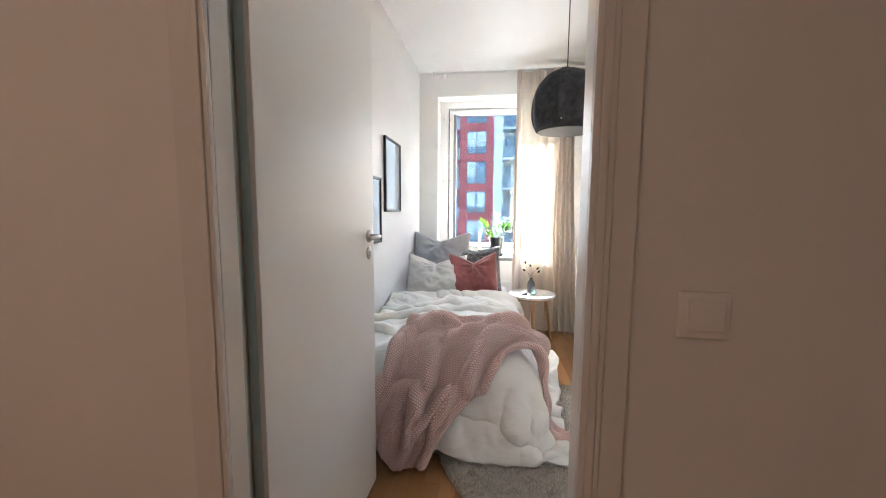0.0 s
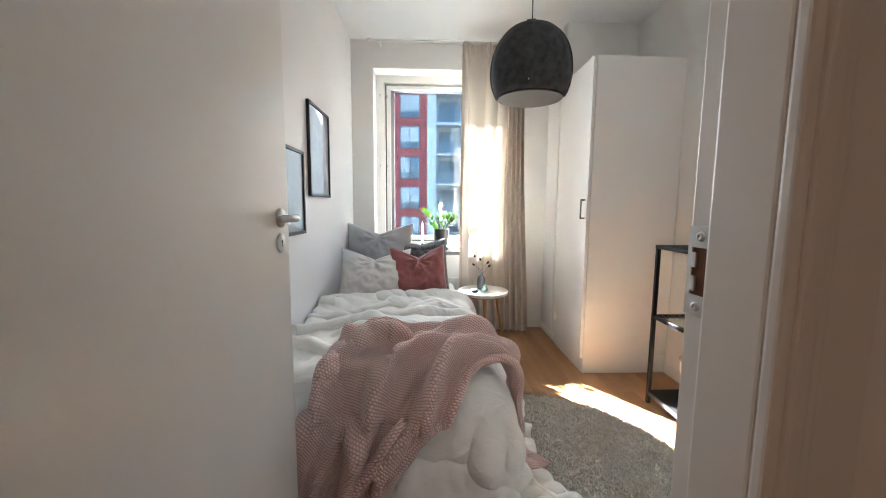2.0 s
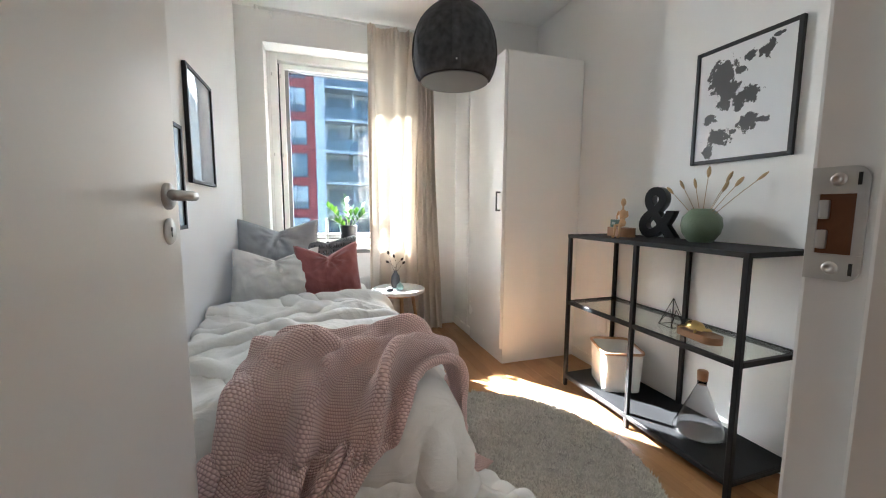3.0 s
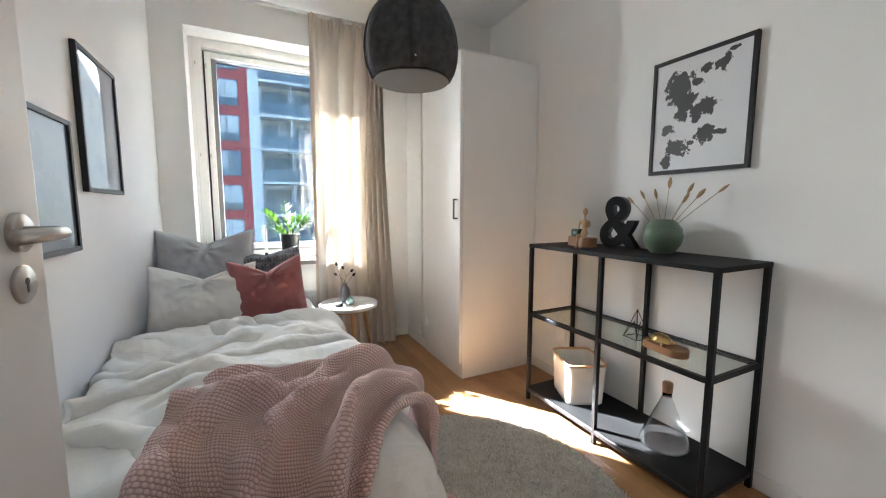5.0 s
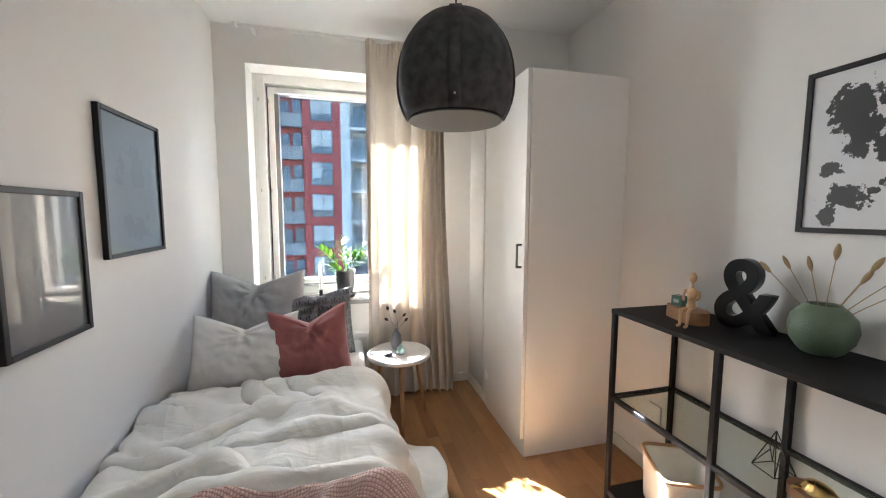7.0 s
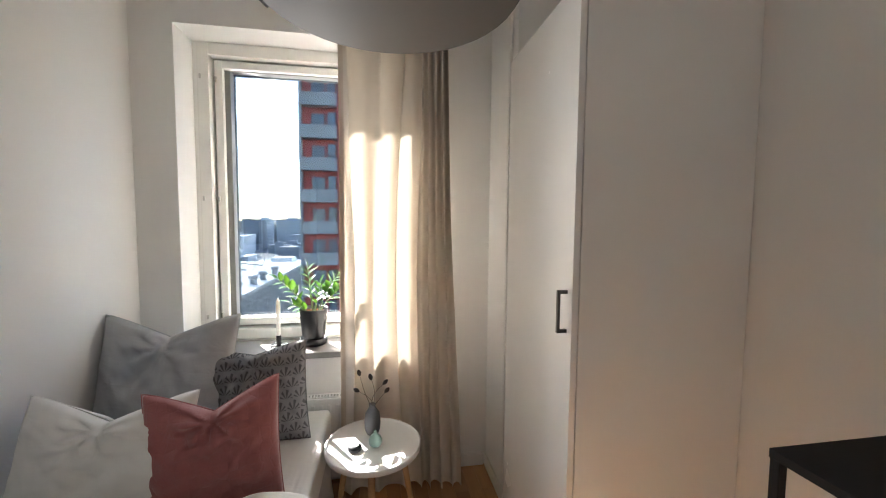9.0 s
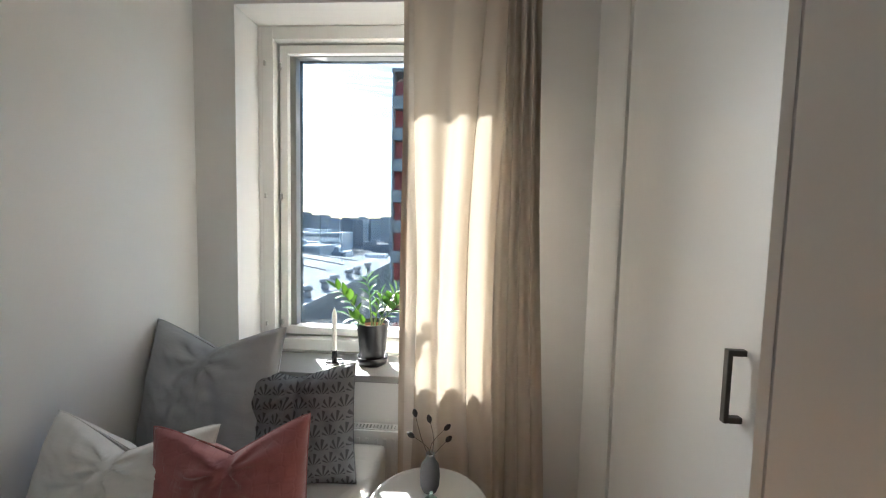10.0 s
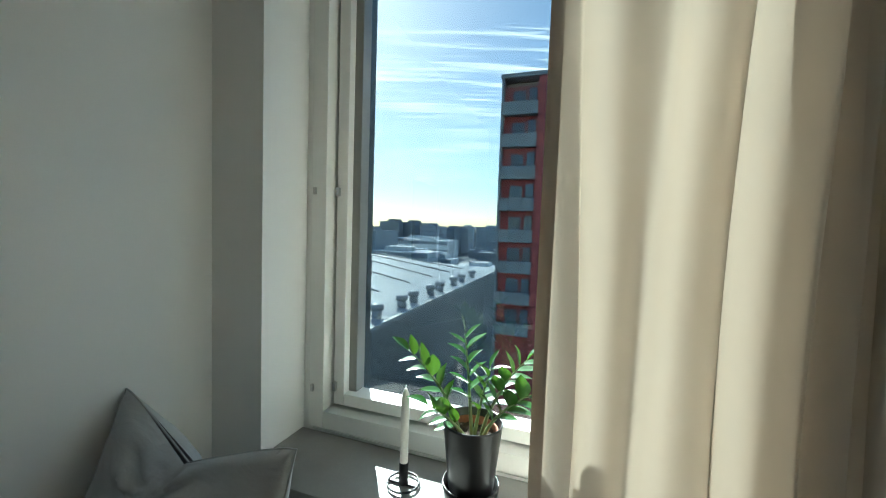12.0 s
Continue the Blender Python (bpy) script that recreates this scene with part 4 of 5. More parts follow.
stoneware = material("stoneware", (0.10, 0.10, 0.105), 0.6, vary=0.12, fine=200, relief=0.2, depth=0.0006)
celadon = material("celadon", (0.22, 0.33, 0.29), 0.35, vary=0.08, fine=120, relief=0.05)
dry_stem = material("dry_stem", (0.12, 0.09, 0.06), 0.8, vary=0.2)
seed_brown = material("seed_brown", (0.035, 0.026, 0.022), 0.85, vary=0.3)
vase = thing("bud_vase", "slim grey stoneware vase with dark dried twigs", "vase", (0.538, 3.785, TZ + 0.001), 0)
part("body", lathe([(0, 0), (0.026, 0), (0.034, 0.02), (0.036, 0.055), (0.032, 0.092), (0.018, 0.114), (0.013, 0.124), (0.016, 0.134), (0.0125, 0.134), (0.010, 0.12), (0, 0.10)], 32), stoneware, vase, "", True)


def egg(bm, at, way, length, radius, steps=8):
    way = Vector(way).normalized()
    pts, radii = [], []
    for k in range(7):
        f = k / 6
        pts.append(Vector(at) + way * length * f)
        radii.append(max(0.0006, radius * math.sin(math.pi * (0.06 + 0.88 * f)) ** 0.8))
    return tube(pts, radii, steps, bm)


for dx, dy, h, curl in ((-0.055, 0.0, 0.27, -0.02), (-0.005, 0.02, 0.24, 0.012), (0.058, -0.01, 0.19, 0.012), (-0.06, -0.02, 0.205, 0.01), (0.05, 0.02, 0.215, -0.01)):
    pts = [(dx * f * f + curl * math.sin(math.pi * f), dy * f, 0.11 + (h - 0.11) * f) for f in (0, 0.25, 0.5, 0.75, 1.0)]
    twig = part("twig", tube(pts, [0.0016, 0.0014, 0.0012, 0.001, 0.0008], 6), dry_stem, vase, "thin dry stem")
    end, way = Vector(pts[-1]), (Vector(pts[-1]) - Vector(pts[-2])).normalized()
    part("seed_head", egg(bmesh.new(), end - way * 0.005, way, 0.03, 0.0095), seed_brown, twig, "dark brown seed head", True)
small = tagged(finish("teardrop_vase", lathe([(0, 0), (0.02, 0), (0.028, 0.012), (0.029, 0.024), (0.022, 0.04), (0.009, 0.052), (0.005, 0.06), (0.0065, 0.064), (0.004, 0.064), (0.003, 0.05), (0, 0.04)], 32), celadon, smooth=True), "tiny teardrop vase in celadon green glaze", "vase")
small.location = (0.552, 3.685, TZ + 0.001)
tin = thing("candle_tin", "small round black tin with a white lid disc", "tin", (0.468, 3.665, TZ + 0.001), 0)
part("body", lathe([(0, 0), (0.026, 0), (0.029, 0.004), (0.029, 0.012), (0.022, 0.021), (0, 0.021)], 28), black_metal, tin, "", True)
part("lid_disc", lathe([(0, 0.0212), (0.017, 0.0212), (0.017, 0.024), (0, 0.024)], 28), table_white, tin, "white disc")

# ---- window sill things ----
SZ = 0.734
pot = thing("potted_plant", "green leafy plant in a black pot and saucer on the sill", "plant", (0.215, 4.235, SZ), 0)
gloss_black = material("gloss_black", (0.005, 0.005, 0.0055), 0.3, vary=0.1, relief=0.03)
soil_mat = material("soil", (0.05, 0.03, 0.02), 0.95, vary=0.5, fine=60, coarse=25, relief=1.0, depth=0.01)
terracotta = material("terracotta", (0.25, 0.09, 0.05), 0.8, vary=0.1)
part("saucer", lathe([(0, 0.0), (0.06, 0.0), (0.07, 0.006), (0.073, 0.038), (0.069, 0.038), (0.066, 0.01), (0, 0.008)], 40), gloss_black, pot, "black saucer", True)
part("outer_pot", lathe([(0, 0.012), (0.054, 0.012), (0.058, 0.03), (0.075, 0.192), (0.077, 0.197), (0.074, 0.199), (0.071, 0.194), (0.055, 0.03), (0, 0.03)], 48), gloss_black, pot, "glossy black pot", True)
part("inner_pot", lathe([(0.058, 0.12), (0.0655, 0.178), (0.063, 0.18), (0.062, 0.17), (0.055, 0.12)], 40), terracotta, pot, "brown inner pot rim", True)
bm = bmesh.new()
rows = []
for i in range(17):
    row = []
    for j in range(17):
        u, v = 2 * i / 16 - 1, 2 * j / 16 - 1
        x, y = u * math.sqrt(1 - v * v / 2) * 0.064, v * math.sqrt(1 - u * u / 2) * 0.064
        row.append(bm.verts.new((x, y, 0.160 + 0.012 * noise.noise(Vector((x * 90, y * 90, 1))))))
    rows.append(row)
for a, b in zip(rows, rows[1:]):
    for k in range(16):
        bm.faces.new((a[k], b[k], b[k + 1], a[k + 1]))
part("soil", bm, soil_mat, pot, "dark bark soil")
leaf_green = material("leaf_green", (0.022, 0.075, 0.014), 0.25, vary=0.3, fine=40, coarse=20, relief=0.1, depth=0.0005)
lgt = leaf_green.node_tree
tl, ml = lgt.nodes.new("ShaderNodeBsdfTranslucent"), lgt.nodes.new("ShaderNodeMixShader")
tl.inputs["Color"].default_value = (0.16, 0.33, 0.03, 1)
ml.inputs["Fac"].default_value = 0.08
lgt.links.new(bsdf(leaf_green).outputs["BSDF"], ml.inputs[1])
lgt.links.new(tl.outputs["BSDF"], ml.inputs[2])
lgt.links.new(ml.outputs["Shader"], lgt.nodes["Material Output"].inputs["Surface"])
stem_green = material("stem_green", (0.12, 0.17, 0.06), 0.5, vary=0.2)


def leaf_mesh(length, width, seed):
    bm = bmesh.new()
    rows = []
    for k in range(9):
        f = k / 8
        w = width / 2 * math.sin(math.pi * min(1.0, 0.03 + f * 0.97) ** 0.85) ** 0.9 if f < 1 else 0.0005
        z = -0.14 * length * f * f + 0.02 * length * math.sin(f * 5 + seed)
        rows.append([bm.verts.new((length * f, s * max(w, 0.0008), z + abs(s) * w * 0.35)) for s in (-1, -0.5, 0, 0.5, 1)])
    for a, b in zip(rows, rows[1:]):
        for k in range(4):
            bm.faces.new((a[k], a[k + 1], b[k + 1], b[k]))
    return bm


rng = random.Random(4)
STEMS = ((-0.125, -0.015, 0.36, 6), (-0.005, -0.01, 0.42, 6), (0.012, 0.02, 0.33, 5), (0.085, 0.0, 0.37, 7), (0.105, -0.035, 0.31, 5), (-0.07, -0.035, 0.235, 4))
for dx, dy, top, count in STEMS:
    pts = []
    for k in range(9):
        f = k / 8
        pts.append(Vector((0.25 * dx + 0.02 * math.copysign(1, dx) * f + dx * f ** 1.6, 0.2 * dy + dy * f, 0.15 + (top - 0.15) * f * (1.12 - 0.12 * f * f))))
    stem = part("stem", tube([tuple(p) for p in pts], [0.0055 - 0.0042 * k / 8 for k in range(9)], 8), stem_green, pot, "thick green stem", True)
    for k in range(count * 2 - 1):
        f = 0.34 + 0.66 * k / (count * 2 - 2)
        i = min(7, int(f * 8))
        p = pts[i].lerp(pts[i + 1], f * 8 - i)
        way = (pts[i + 1] - pts[i]).normalized()
        side = 1 if k % 2 else -1
        ref = Vector((0.25, -1, 0.1)).normalized()
        across = way.cross(ref).normalized() * side
        out = (across * 0.8 + way * 0.75 + ref * rng.uniform(-0.25, 0.45) + Vector((0, 0, 0.12))).normalized() if k < count * 2 - 2 else way
        length = rng.uniform(0.052, 0.072) * (1.0 - 0.25 * abs(f - 0.6))
        bm = leaf_mesh(length, length * 0.6, k)
        yax = Vector((0, 0, 1)).cross(out)
        yax = (yax if yax.length > 0.05 else Vector((1, 0, 0))).normalized()
        yax = (yax + ref * rng.uniform(-0.6, 0.6)).normalized()
        zax = out.cross(yax).normalized()
        yax = zax.cross(out)
        bmesh.ops.transform(bm, matrix=Matrix.Translation(p) @ Matrix((out, yax, zax)).transposed().to_4x4(), verts=bm.verts)
        part("leaf", bm, leaf_green, stem, "", True)

wax = material("wax", (0.82, 0.80, 0.74), 0.45, vary=0.02, relief=0.03)
bsdf(wax).inputs["Subsurface Weight"].default_value = 0.0
holder = thing("candle_holder", "black metal candle holder with a finger ring", "candle holder", (0.039, 4.208, SZ), 0)
loop_pts = [(0.042 * math.cos(2 * math.pi * k / 36), 0.042 * math.sin(2 * math.pi * k / 36), 0.006) for k in range(37)]
part("ring_base", tube(loop_pts, 0.003, 8), black_metal, holder, "", True)
part("bar", box(-0.042, 0.042, -0.004, 0.004, 0.001, 0.006, 0.001), black_metal, holder)
part("cup", lathe([(0, 0.004), (0.0125, 0.004), (0.0125, 0.062), (0.0108, 0.062), (0.0108, 0.03), (0, 0.03)], 24), black_metal, holder, "", True)
candle = thing("candle", "tall white taper candle, never lit", "candle", (0.039, 4.208, SZ + 0.031), 0)
part("stick", lathe([(0, 0), (0.0102, 0), (0.0106, 0.03), (0.0112, 0.2), (0.0095, 0.212), (0.006, 0.222), (0.0035, 0.229), (0, 0.231)], 24), wax, candle, "", True)
part("wick", tube([(0, 0, 0.229), (0.0008, 0, 0.238)], 0.0008, 6), wax, candle)

# ---- pictures ----
black_frame = material("black_frame", (0.008, 0.008, 0.0085), 0.45, vary=0.15, fine=60, relief=0.1, depth=0.0003, stretch=(1, 1, 0.2))


def print_material(name, paper, ink, blobs, edge=0.34, fine=14.0, spread=3.2):
    """Printed paper: soft-edged ragged shapes of ink; blobs are (centre x, centre y, half width, half height) in fractions of the sheet."""
    m = bpy.data.materials.new(name)
    m.use_nodes = True
    t = m.node_tree
    c = t.nodes.new("ShaderNodeTexCoord")
    sep = t.nodes.new("ShaderNodeSeparateXYZ")
    t.links.new(c.outputs["UV"], sep.inputs[0])
    ragged = maths(t, "SUBTRACT", noise_tex(t, c.outputs["UV"], fine, 6.0, 0.65), 0.5)
    total = None
    for cx, cy, rx, ry in blobs:
        dx = maths(t, "DIVIDE", maths(t, "SUBTRACT", sep.outputs["X"], cx), rx)
        dy = maths(t, "DIVIDE", maths(t, "SUBTRACT", sep.outputs["Y"], cy), ry)
        d = maths(t, "SUBTRACT", 1.0, maths(t, "SQRT", maths(t, "ADD", maths(t, "MULTIPLY", dx, dx), maths(t, "MULTIPLY", dy, dy))))
        total = d if total is None else maths(t, "MAXIMUM", total, d)
    field = maths(t, "ADD", total, maths(t, "MULTIPLY", ragged, spread))
    mask = ramp(t, field, edge, edge + 0.04)
    t.links.new(mix(t, mask, paper, ink), bsdf(m).inputs["Base Color"])
    bsdf(m).inputs["Roughness"].default_value = 0.5
    bsdf(m).inputs["Coat Weight"].default_value = 1.0
    bsdf(m).inputs["Coat Roughness"].default_value = 0.015
    return m


def picture(name, label, x_wall, side, y0, y1, z0, z1, mat):
    """A framed sheet on a wall of constant x; side is the way out of the wall."""
    ob = thing(name, label, "picture", (x_wall, (y0 + y1) / 2, (z0 + z1) / 2), 0)
    w, h, b, d = y1 - y0, z1 - z0, 0.017, 0.02
    for a0, a1, c0, c1 in ((-w / 2, -w / 2 + b, -h / 2, h / 2), (w / 2 - b, w / 2, -h / 2, h / 2), (-w / 2 + b, w / 2 - b, -h / 2, -h / 2 + b), (-w / 2 + b, w / 2 - b, h / 2 - b, h / 2)):
        xs = sorted((side * 0.001, side * d))
        part("frame_bar", box(xs[0], xs[1], a0, a1, c0, c1, 0.0015, 1), black_frame, ob)
    bm = bmesh.new()
    uvl = bm.loops.layers.uv.new("sheet")
    v = [bm.verts.new((side * 0.013, yy, zz)) for yy, zz in ((-w / 2 + b, -h / 2 + b), (w / 2 - b, -h / 2 + b), (w / 2 - b, h / 2 - b), (-w / 2 + b, h / 2 - b))]
    f = bm.faces.new(v if side > 0 else list(reversed(v)))
    for lp in f.loops:
        u = (lp.vert.co.y + w / 2) / w
        lp[uvl].uv = (u if side > 0 else 1 - u, (lp.vert.co.z + h / 2) / h)
    me = bpy.data.meshes.new("sheet")
    bm.to_mesh(me)
    bm.free()
    me.materials.append(mat)
    sheet_ob = new("sheet", me)
    sheet_ob.parent = ob
    part("backing", box(*sorted((side * 0.002, side * 0.011)), -w / 2 + b, w / 2 - b, -h / 2 + b, h / 2 - b), black_frame, ob)
    return ob


pale_print = print_material("pale_print", (0.15, 0.155, 0.16), (0.135, 0.14, 0.145), ((0.5, 0.45, 0.38, 0.3), (0.3, 0.7, 0.3, 0.2)), 0.5, 5.0)
dark_print = print_material("dark_print", (0.095, 0.11, 0.125), (0.08, 0.093, 0.106), ((0.5, 0.6, 0.4, 0.25), (0.5, 0.2, 0.45, 0.15)), 0.5, 6.0)
map_print = print_material("map_print", (0.72, 0.73, 0.74), (0.035, 0.035, 0.037), (
    (0.29, 0.73, 0.17, 0.17), (0.36, 0.60, 0.13, 0.11), (0.33, 0.50, 0.08, 0.07), (0.55, 0.53, 0.15, 0.085), (0.48, 0.48, 0.07, 0.07), (0.72, 0.845, 0.085, 0.07),
    (0.57, 0.84, 0.06, 0.05), (0.47, 0.75, 0.08, 0.05), (0.81, 0.93, 0.05, 0.02), (0.19, 0.39, 0.08, 0.055), (0.30, 0.22, 0.16, 0.085), (0.19, 0.11, 0.06, 0.075),
    (0.58, 0.31, 0.12, 0.075), (0.70, 0.31, 0.09, 0.03), (0.44, 0.25, 0.05, 0.03)), 0.16, 15.0, 2.6)
picture("framed_picture", "black-framed pale grey print under reflecting glass", XL, 1, 2.428, 2.756, 0.987, 1.42, pale_print)
picture("framed_picture", "larger black-framed blue-grey print under reflecting glass", XL, 1, 2.866, 3.296, 1.192, 1.725, dark_print)
picture("framed_map", "black-framed poster of a black world map turned upright", XR, -1, 1.855, 2.283, 1.297, 1.821, map_print)

# ---- things on the shelf ----
ST, SM, SB = 0.933, 0.531, 0.0775
oak_dark = material("oiled_oak", (0.30, 0.15, 0.065), 0.45, vary=0.2, fine=50, coarse=8, relief=0.15, depth=0.0005, stretch=(4, 0.6, 4))
pine = material("pale_pine", (0.55, 0.34, 0.17), 0.45, vary=0.1, fine=80, relief=0.05)


def stadium(length, width, height, bevel=0.004):
    bm = bmesh.new()
    pts = []
    r = width / 2
    for k in range(17):
        a = math.pi * k / 16
        pts.append(((r * math.cos(a)), (length / 2 - r) + r * math.sin(a)))
    for k in range(17):
        a = math.pi + math.pi * k / 16
        pts.append((r * math.cos(a), -(length / 2 - r) + r * math.sin(a)))
    face = bm.faces.new([bm.verts.new((x, y, 0)) for x, y in pts])
    out = bmesh.ops.extrude_face_region(bm, geom=[face])
    top = [g for g in out["geom"] if isinstance(g, bmesh.types.BMVert)]
    bmesh.ops.translate(bm, vec=(0, 0, height), verts=top)
    return bm


stand = tagged(finish("wooden_stand", stadium(0.19, 0.095, 0.048), oak_dark), "oval oiled oak block used as a stand", "wooden block")
stand.matrix_world = pose(1.55, 2.52, ST, 0, 0, -14)
green_glass = material("green_glass", (0.18, 0.30, 0.25), 0.15, vary=0.1, relief=0.02)
bsdf(green_glass).inputs["Transmission Weight"].default_value = 0.4
tea = thing("tealight_holder", "square green glass tealight holder on the wooden block", "candle holder", (1.55, 2.56, ST + 0.049), 10)
bm = box(-0.021, 0.021, -0.021, 0.021, 0, 0.042, 0.004)
part("cup", bm, green_glass, tea, "", False)
part("label_bar", box(-0.0222, -0.0212, -0.011, 0.011, 0.014, 0.028), material("label_grey", (0.35, 0.42, 0.38), 0.5, vary=0.02), tea, "pale unreadable label")


def mannequin():
    """A seated jointed wooden artist's figure, one plain shape."""
    bm = bmesh.new()
    egg(bm, (0, 0, 0.163), (0.05, 0, 1), 0.042, 0.0135, 12)
    tube([(0, 0, 0.142), (0, 0, 0.166)], 0.005, 8, bm)
    tube([(0, 0, 0.098), (0.001, 0, 0.115), (0.0, 0, 0.132), (0, 0, 0.145)], [0.013, 0.017, 0.019, 0.009], 12, bm)
    tube([(0, 0, 0.06), (0, 0, 0.075), (0, 0, 0.097)], [0.013, 0.018, 0.011], 12, bm)
    for s in (-1, 1):
        tube([(0, s * 0.022, 0.137), (-0.004, s * 0.03, 0.112)], [0.0062, 0.005], 8, bm)
        tube([(-0.004, s * 0.03, 0.112), (-0.024, s * 0.016, 0.098)], [0.005, 0.004], 8, bm)
        tube([(0, s * 0.01, 0.066), (-0.042, s * 0.014, 0.062)], [0.0085, 0.0068], 8, bm)
        tube([(-0.042, s * 0.014, 0.064), (-0.044, s * 0.013, 0.006)], [0.0068, 0.0045], 8, bm)
        egg(bm, (-0.040, s * 0.013, 0.005), (-1, 0, 0), 0.026, 0.006, 8)
    return bm


doll = tagged(finish("artist_mannequin", mannequin(), pine, smooth=True), "jointed pale wooden artist's mannequin sitting on the block", "figurine")
doll.matrix_world = pose(1.49, 2.45, ST + 0.0, 0, 0, 12)
font_curve = bpy.data.curves.new("ampersand", "FONT")
font_curve.body, font_curve.size, font_curve.extrude, font_curve.bevel_depth = "&", 0.30, 0.022, 0.0015
font_curve.offset = 0.004
font_curve.align_x = "CENTER"
temp = bpy.data.objects.new("ampersand", font_curve)
scene.collection.objects.link(temp)
bpy.context.view_layer.update()
amp_mesh = bpy.data.meshes.new_from_object(temp.evaluated_get(bpy.context.evaluated_depsgraph_get()))
bpy.data.objects.remove(temp)
amp_mesh.materials.clear()
amp_mesh.materials.append(gloss_black)
for v in amp_mesh.vertices:
    v.co.y *= 1.22
low = min(v.co.y for v in amp_mesh.vertices)
amp = new("ampersand_sign", amp_mesh)
tagged(amp, "black metal ampersand sign standing on the shelf", "letter sign")
amp.matrix_world = pose(1.64, 2.365, ST - low + 0.001, 90, 0, -78)

sage = material("sage_glaze", (0.13, 0.18, 0.115), 0.4, vary=0.15, fine=30, coarse=5, relief=0)
sgt = sage.node_tree
vor = sgt.nodes.new("ShaderNodeTexVoronoi")
vor.inputs["Scale"].default_value = 150
sgt.links.new(coords(sgt, "Object"), vor.inputs["Vector"])
sgt.links.new(bump(sgt, maths(sgt, "SUBTRACT", 1.0, vor.outputs["Distance"]), 0.6, 0.002), bsdf(sage).inputs["Normal"])
bowl = thing("round_vase", "round dimpled sage green vase with dried bunny-tail grass", "vase", (1.632, 2.125, ST), 0)
part("body", lathe([(0, 0), (0.045, 0), (0.054, 0.008), (0.075, 0.04), (0.083, 0.075), (0.077, 0.112), (0.056, 0.138), (0.044, 0.148), (0.041, 0.152), (0.038, 0.148), (0.050, 0.13), (0.066, 0.10), (0, 0.02)], 56), sage, bowl, "", True)
straw = material("straw", (0.42, 0.29, 0.15), 0.9, vary=0.2, fine=200, relief=0.4, depth=0.002)
for k, (dx, dy, h, fat) in enumerate(((0.0, 0.135, 0.225, 0.009), (0.0, 0.085, 0.245, 0.008), (-0.01, -0.02, 0.29, 0.010), (0.0, -0.085, 0.265, 0.009), (-0.02, -0.13, 0.245, 0.010), (0.0, -0.19, 0.265, 0.007), (0.02, -0.06, 0.225, 0.009), (0.01, 0.04, 0.245, 0.008))):
    pts = [(dx * f, dy * 1.15 * f ** 1.2, 0.06 + (h - 0.06) * f) for f in (0, 0.25, 0.5, 0.75, 1.0)]
    grass = part("grass_stem", tube(pts, 0.0013, 6), straw, bowl, "thin dry straw stem")
    way = Vector(pts[-1]) - Vector(pts[-2])
    part("seed_tail", egg(bmesh.new(), pts[-1], way, 0.05, fat * 0.85, 10), straw, grass, "fluffy pale seed tail", True)

wire = thing("wire_ornament", "black wire geometric pyramid ornament on the glass shelf", "ornament", (1.545, 2.165, SM), 20)
apex, base = Vector((0.0, 0.0, 0.135)), [Vector((0.055 * math.cos(a), 0.055 * math.sin(a), 0.003)) for a in (0.3, 1.87, 3.44, 5.01)]
mid = [(p * 0.45 + apex * 0.55) for p in base]
for k in range(4):
    for a, b in ((base[k], base[(k + 1) % 4]), (base[k], apex), (base[k], (mid[(k + 1) % 4] + mid[k]) / 2)):
        part("wire", tube([tuple(a), tuple(b)], 0.0016, 6), black_metal, wire)
tray = tagged(finish("oak_board", stadium(0.20, 0.088, 0.03), oak_dark), "small oval oak board lying on the glass shelf", "wooden board")
tray.matrix_world = pose(1.505, 2.0, SM, 0, 0, -8)
brass = material("brass", (0.60, 0.42, 0.16), 0.28, 1.0, vary=0.1, fine=70, relief=0.3, depth=0.001)
turtle = thing("brass_turtle", "small polished brass turtle figurine on the oak board", "figurine", (1.505, 2.02, SM + 0.031), -8)
dome = bmesh.new()
dome_pts = [(0, 0.040), (0.014, 0.0385), (0.027, 0.033), (0.036, 0.023), (0.041, 0.011), (0.044, 0.008), (0.04, 0.006), (0, 0.006)]
lathe(dome_pts, 26, dome)
bmesh.ops.scale(dome, vec=(0.8, 1.15, 1.0), verts=dome.verts)
shell = part("shell", dome, brass, turtle, "domed brass shell", True)
for k in range(3):
    part("scute", lathe([(0, 0.004), (0.006, 0.003), (0.0085, 0.0), (0, 0)], 6, m=pose(0, -0.02 + 0.02 * k, 0.037 - 0.004 * abs(k - 1))), brass, shell)
part("head", egg(bmesh.new(), (0, -0.044, 0.012), (0, -1, 0.25), 0.03, 0.008, 10), brass, turtle, "", True)
for sx in (-1, 1):
    for sy in (-1, 1):
        part("foot", egg(bmesh.new(), (sx * 0.024, sy * 0.03, 0.012), (sx * 0.9, sy * 0.5, -0.45), 0.026, 0.006, 8), brass, turtle, "", True)

basket = thing("storage_basket", "white canvas storage basket with a bent wood rim", "basket", (1.575, 2.535, SB), -24)
canvas = material("canvas", (0.84, 0.81, 0.75), 0.9, vary=0.05, fine=280, coarse=9, relief=0.4, depth=0.002)


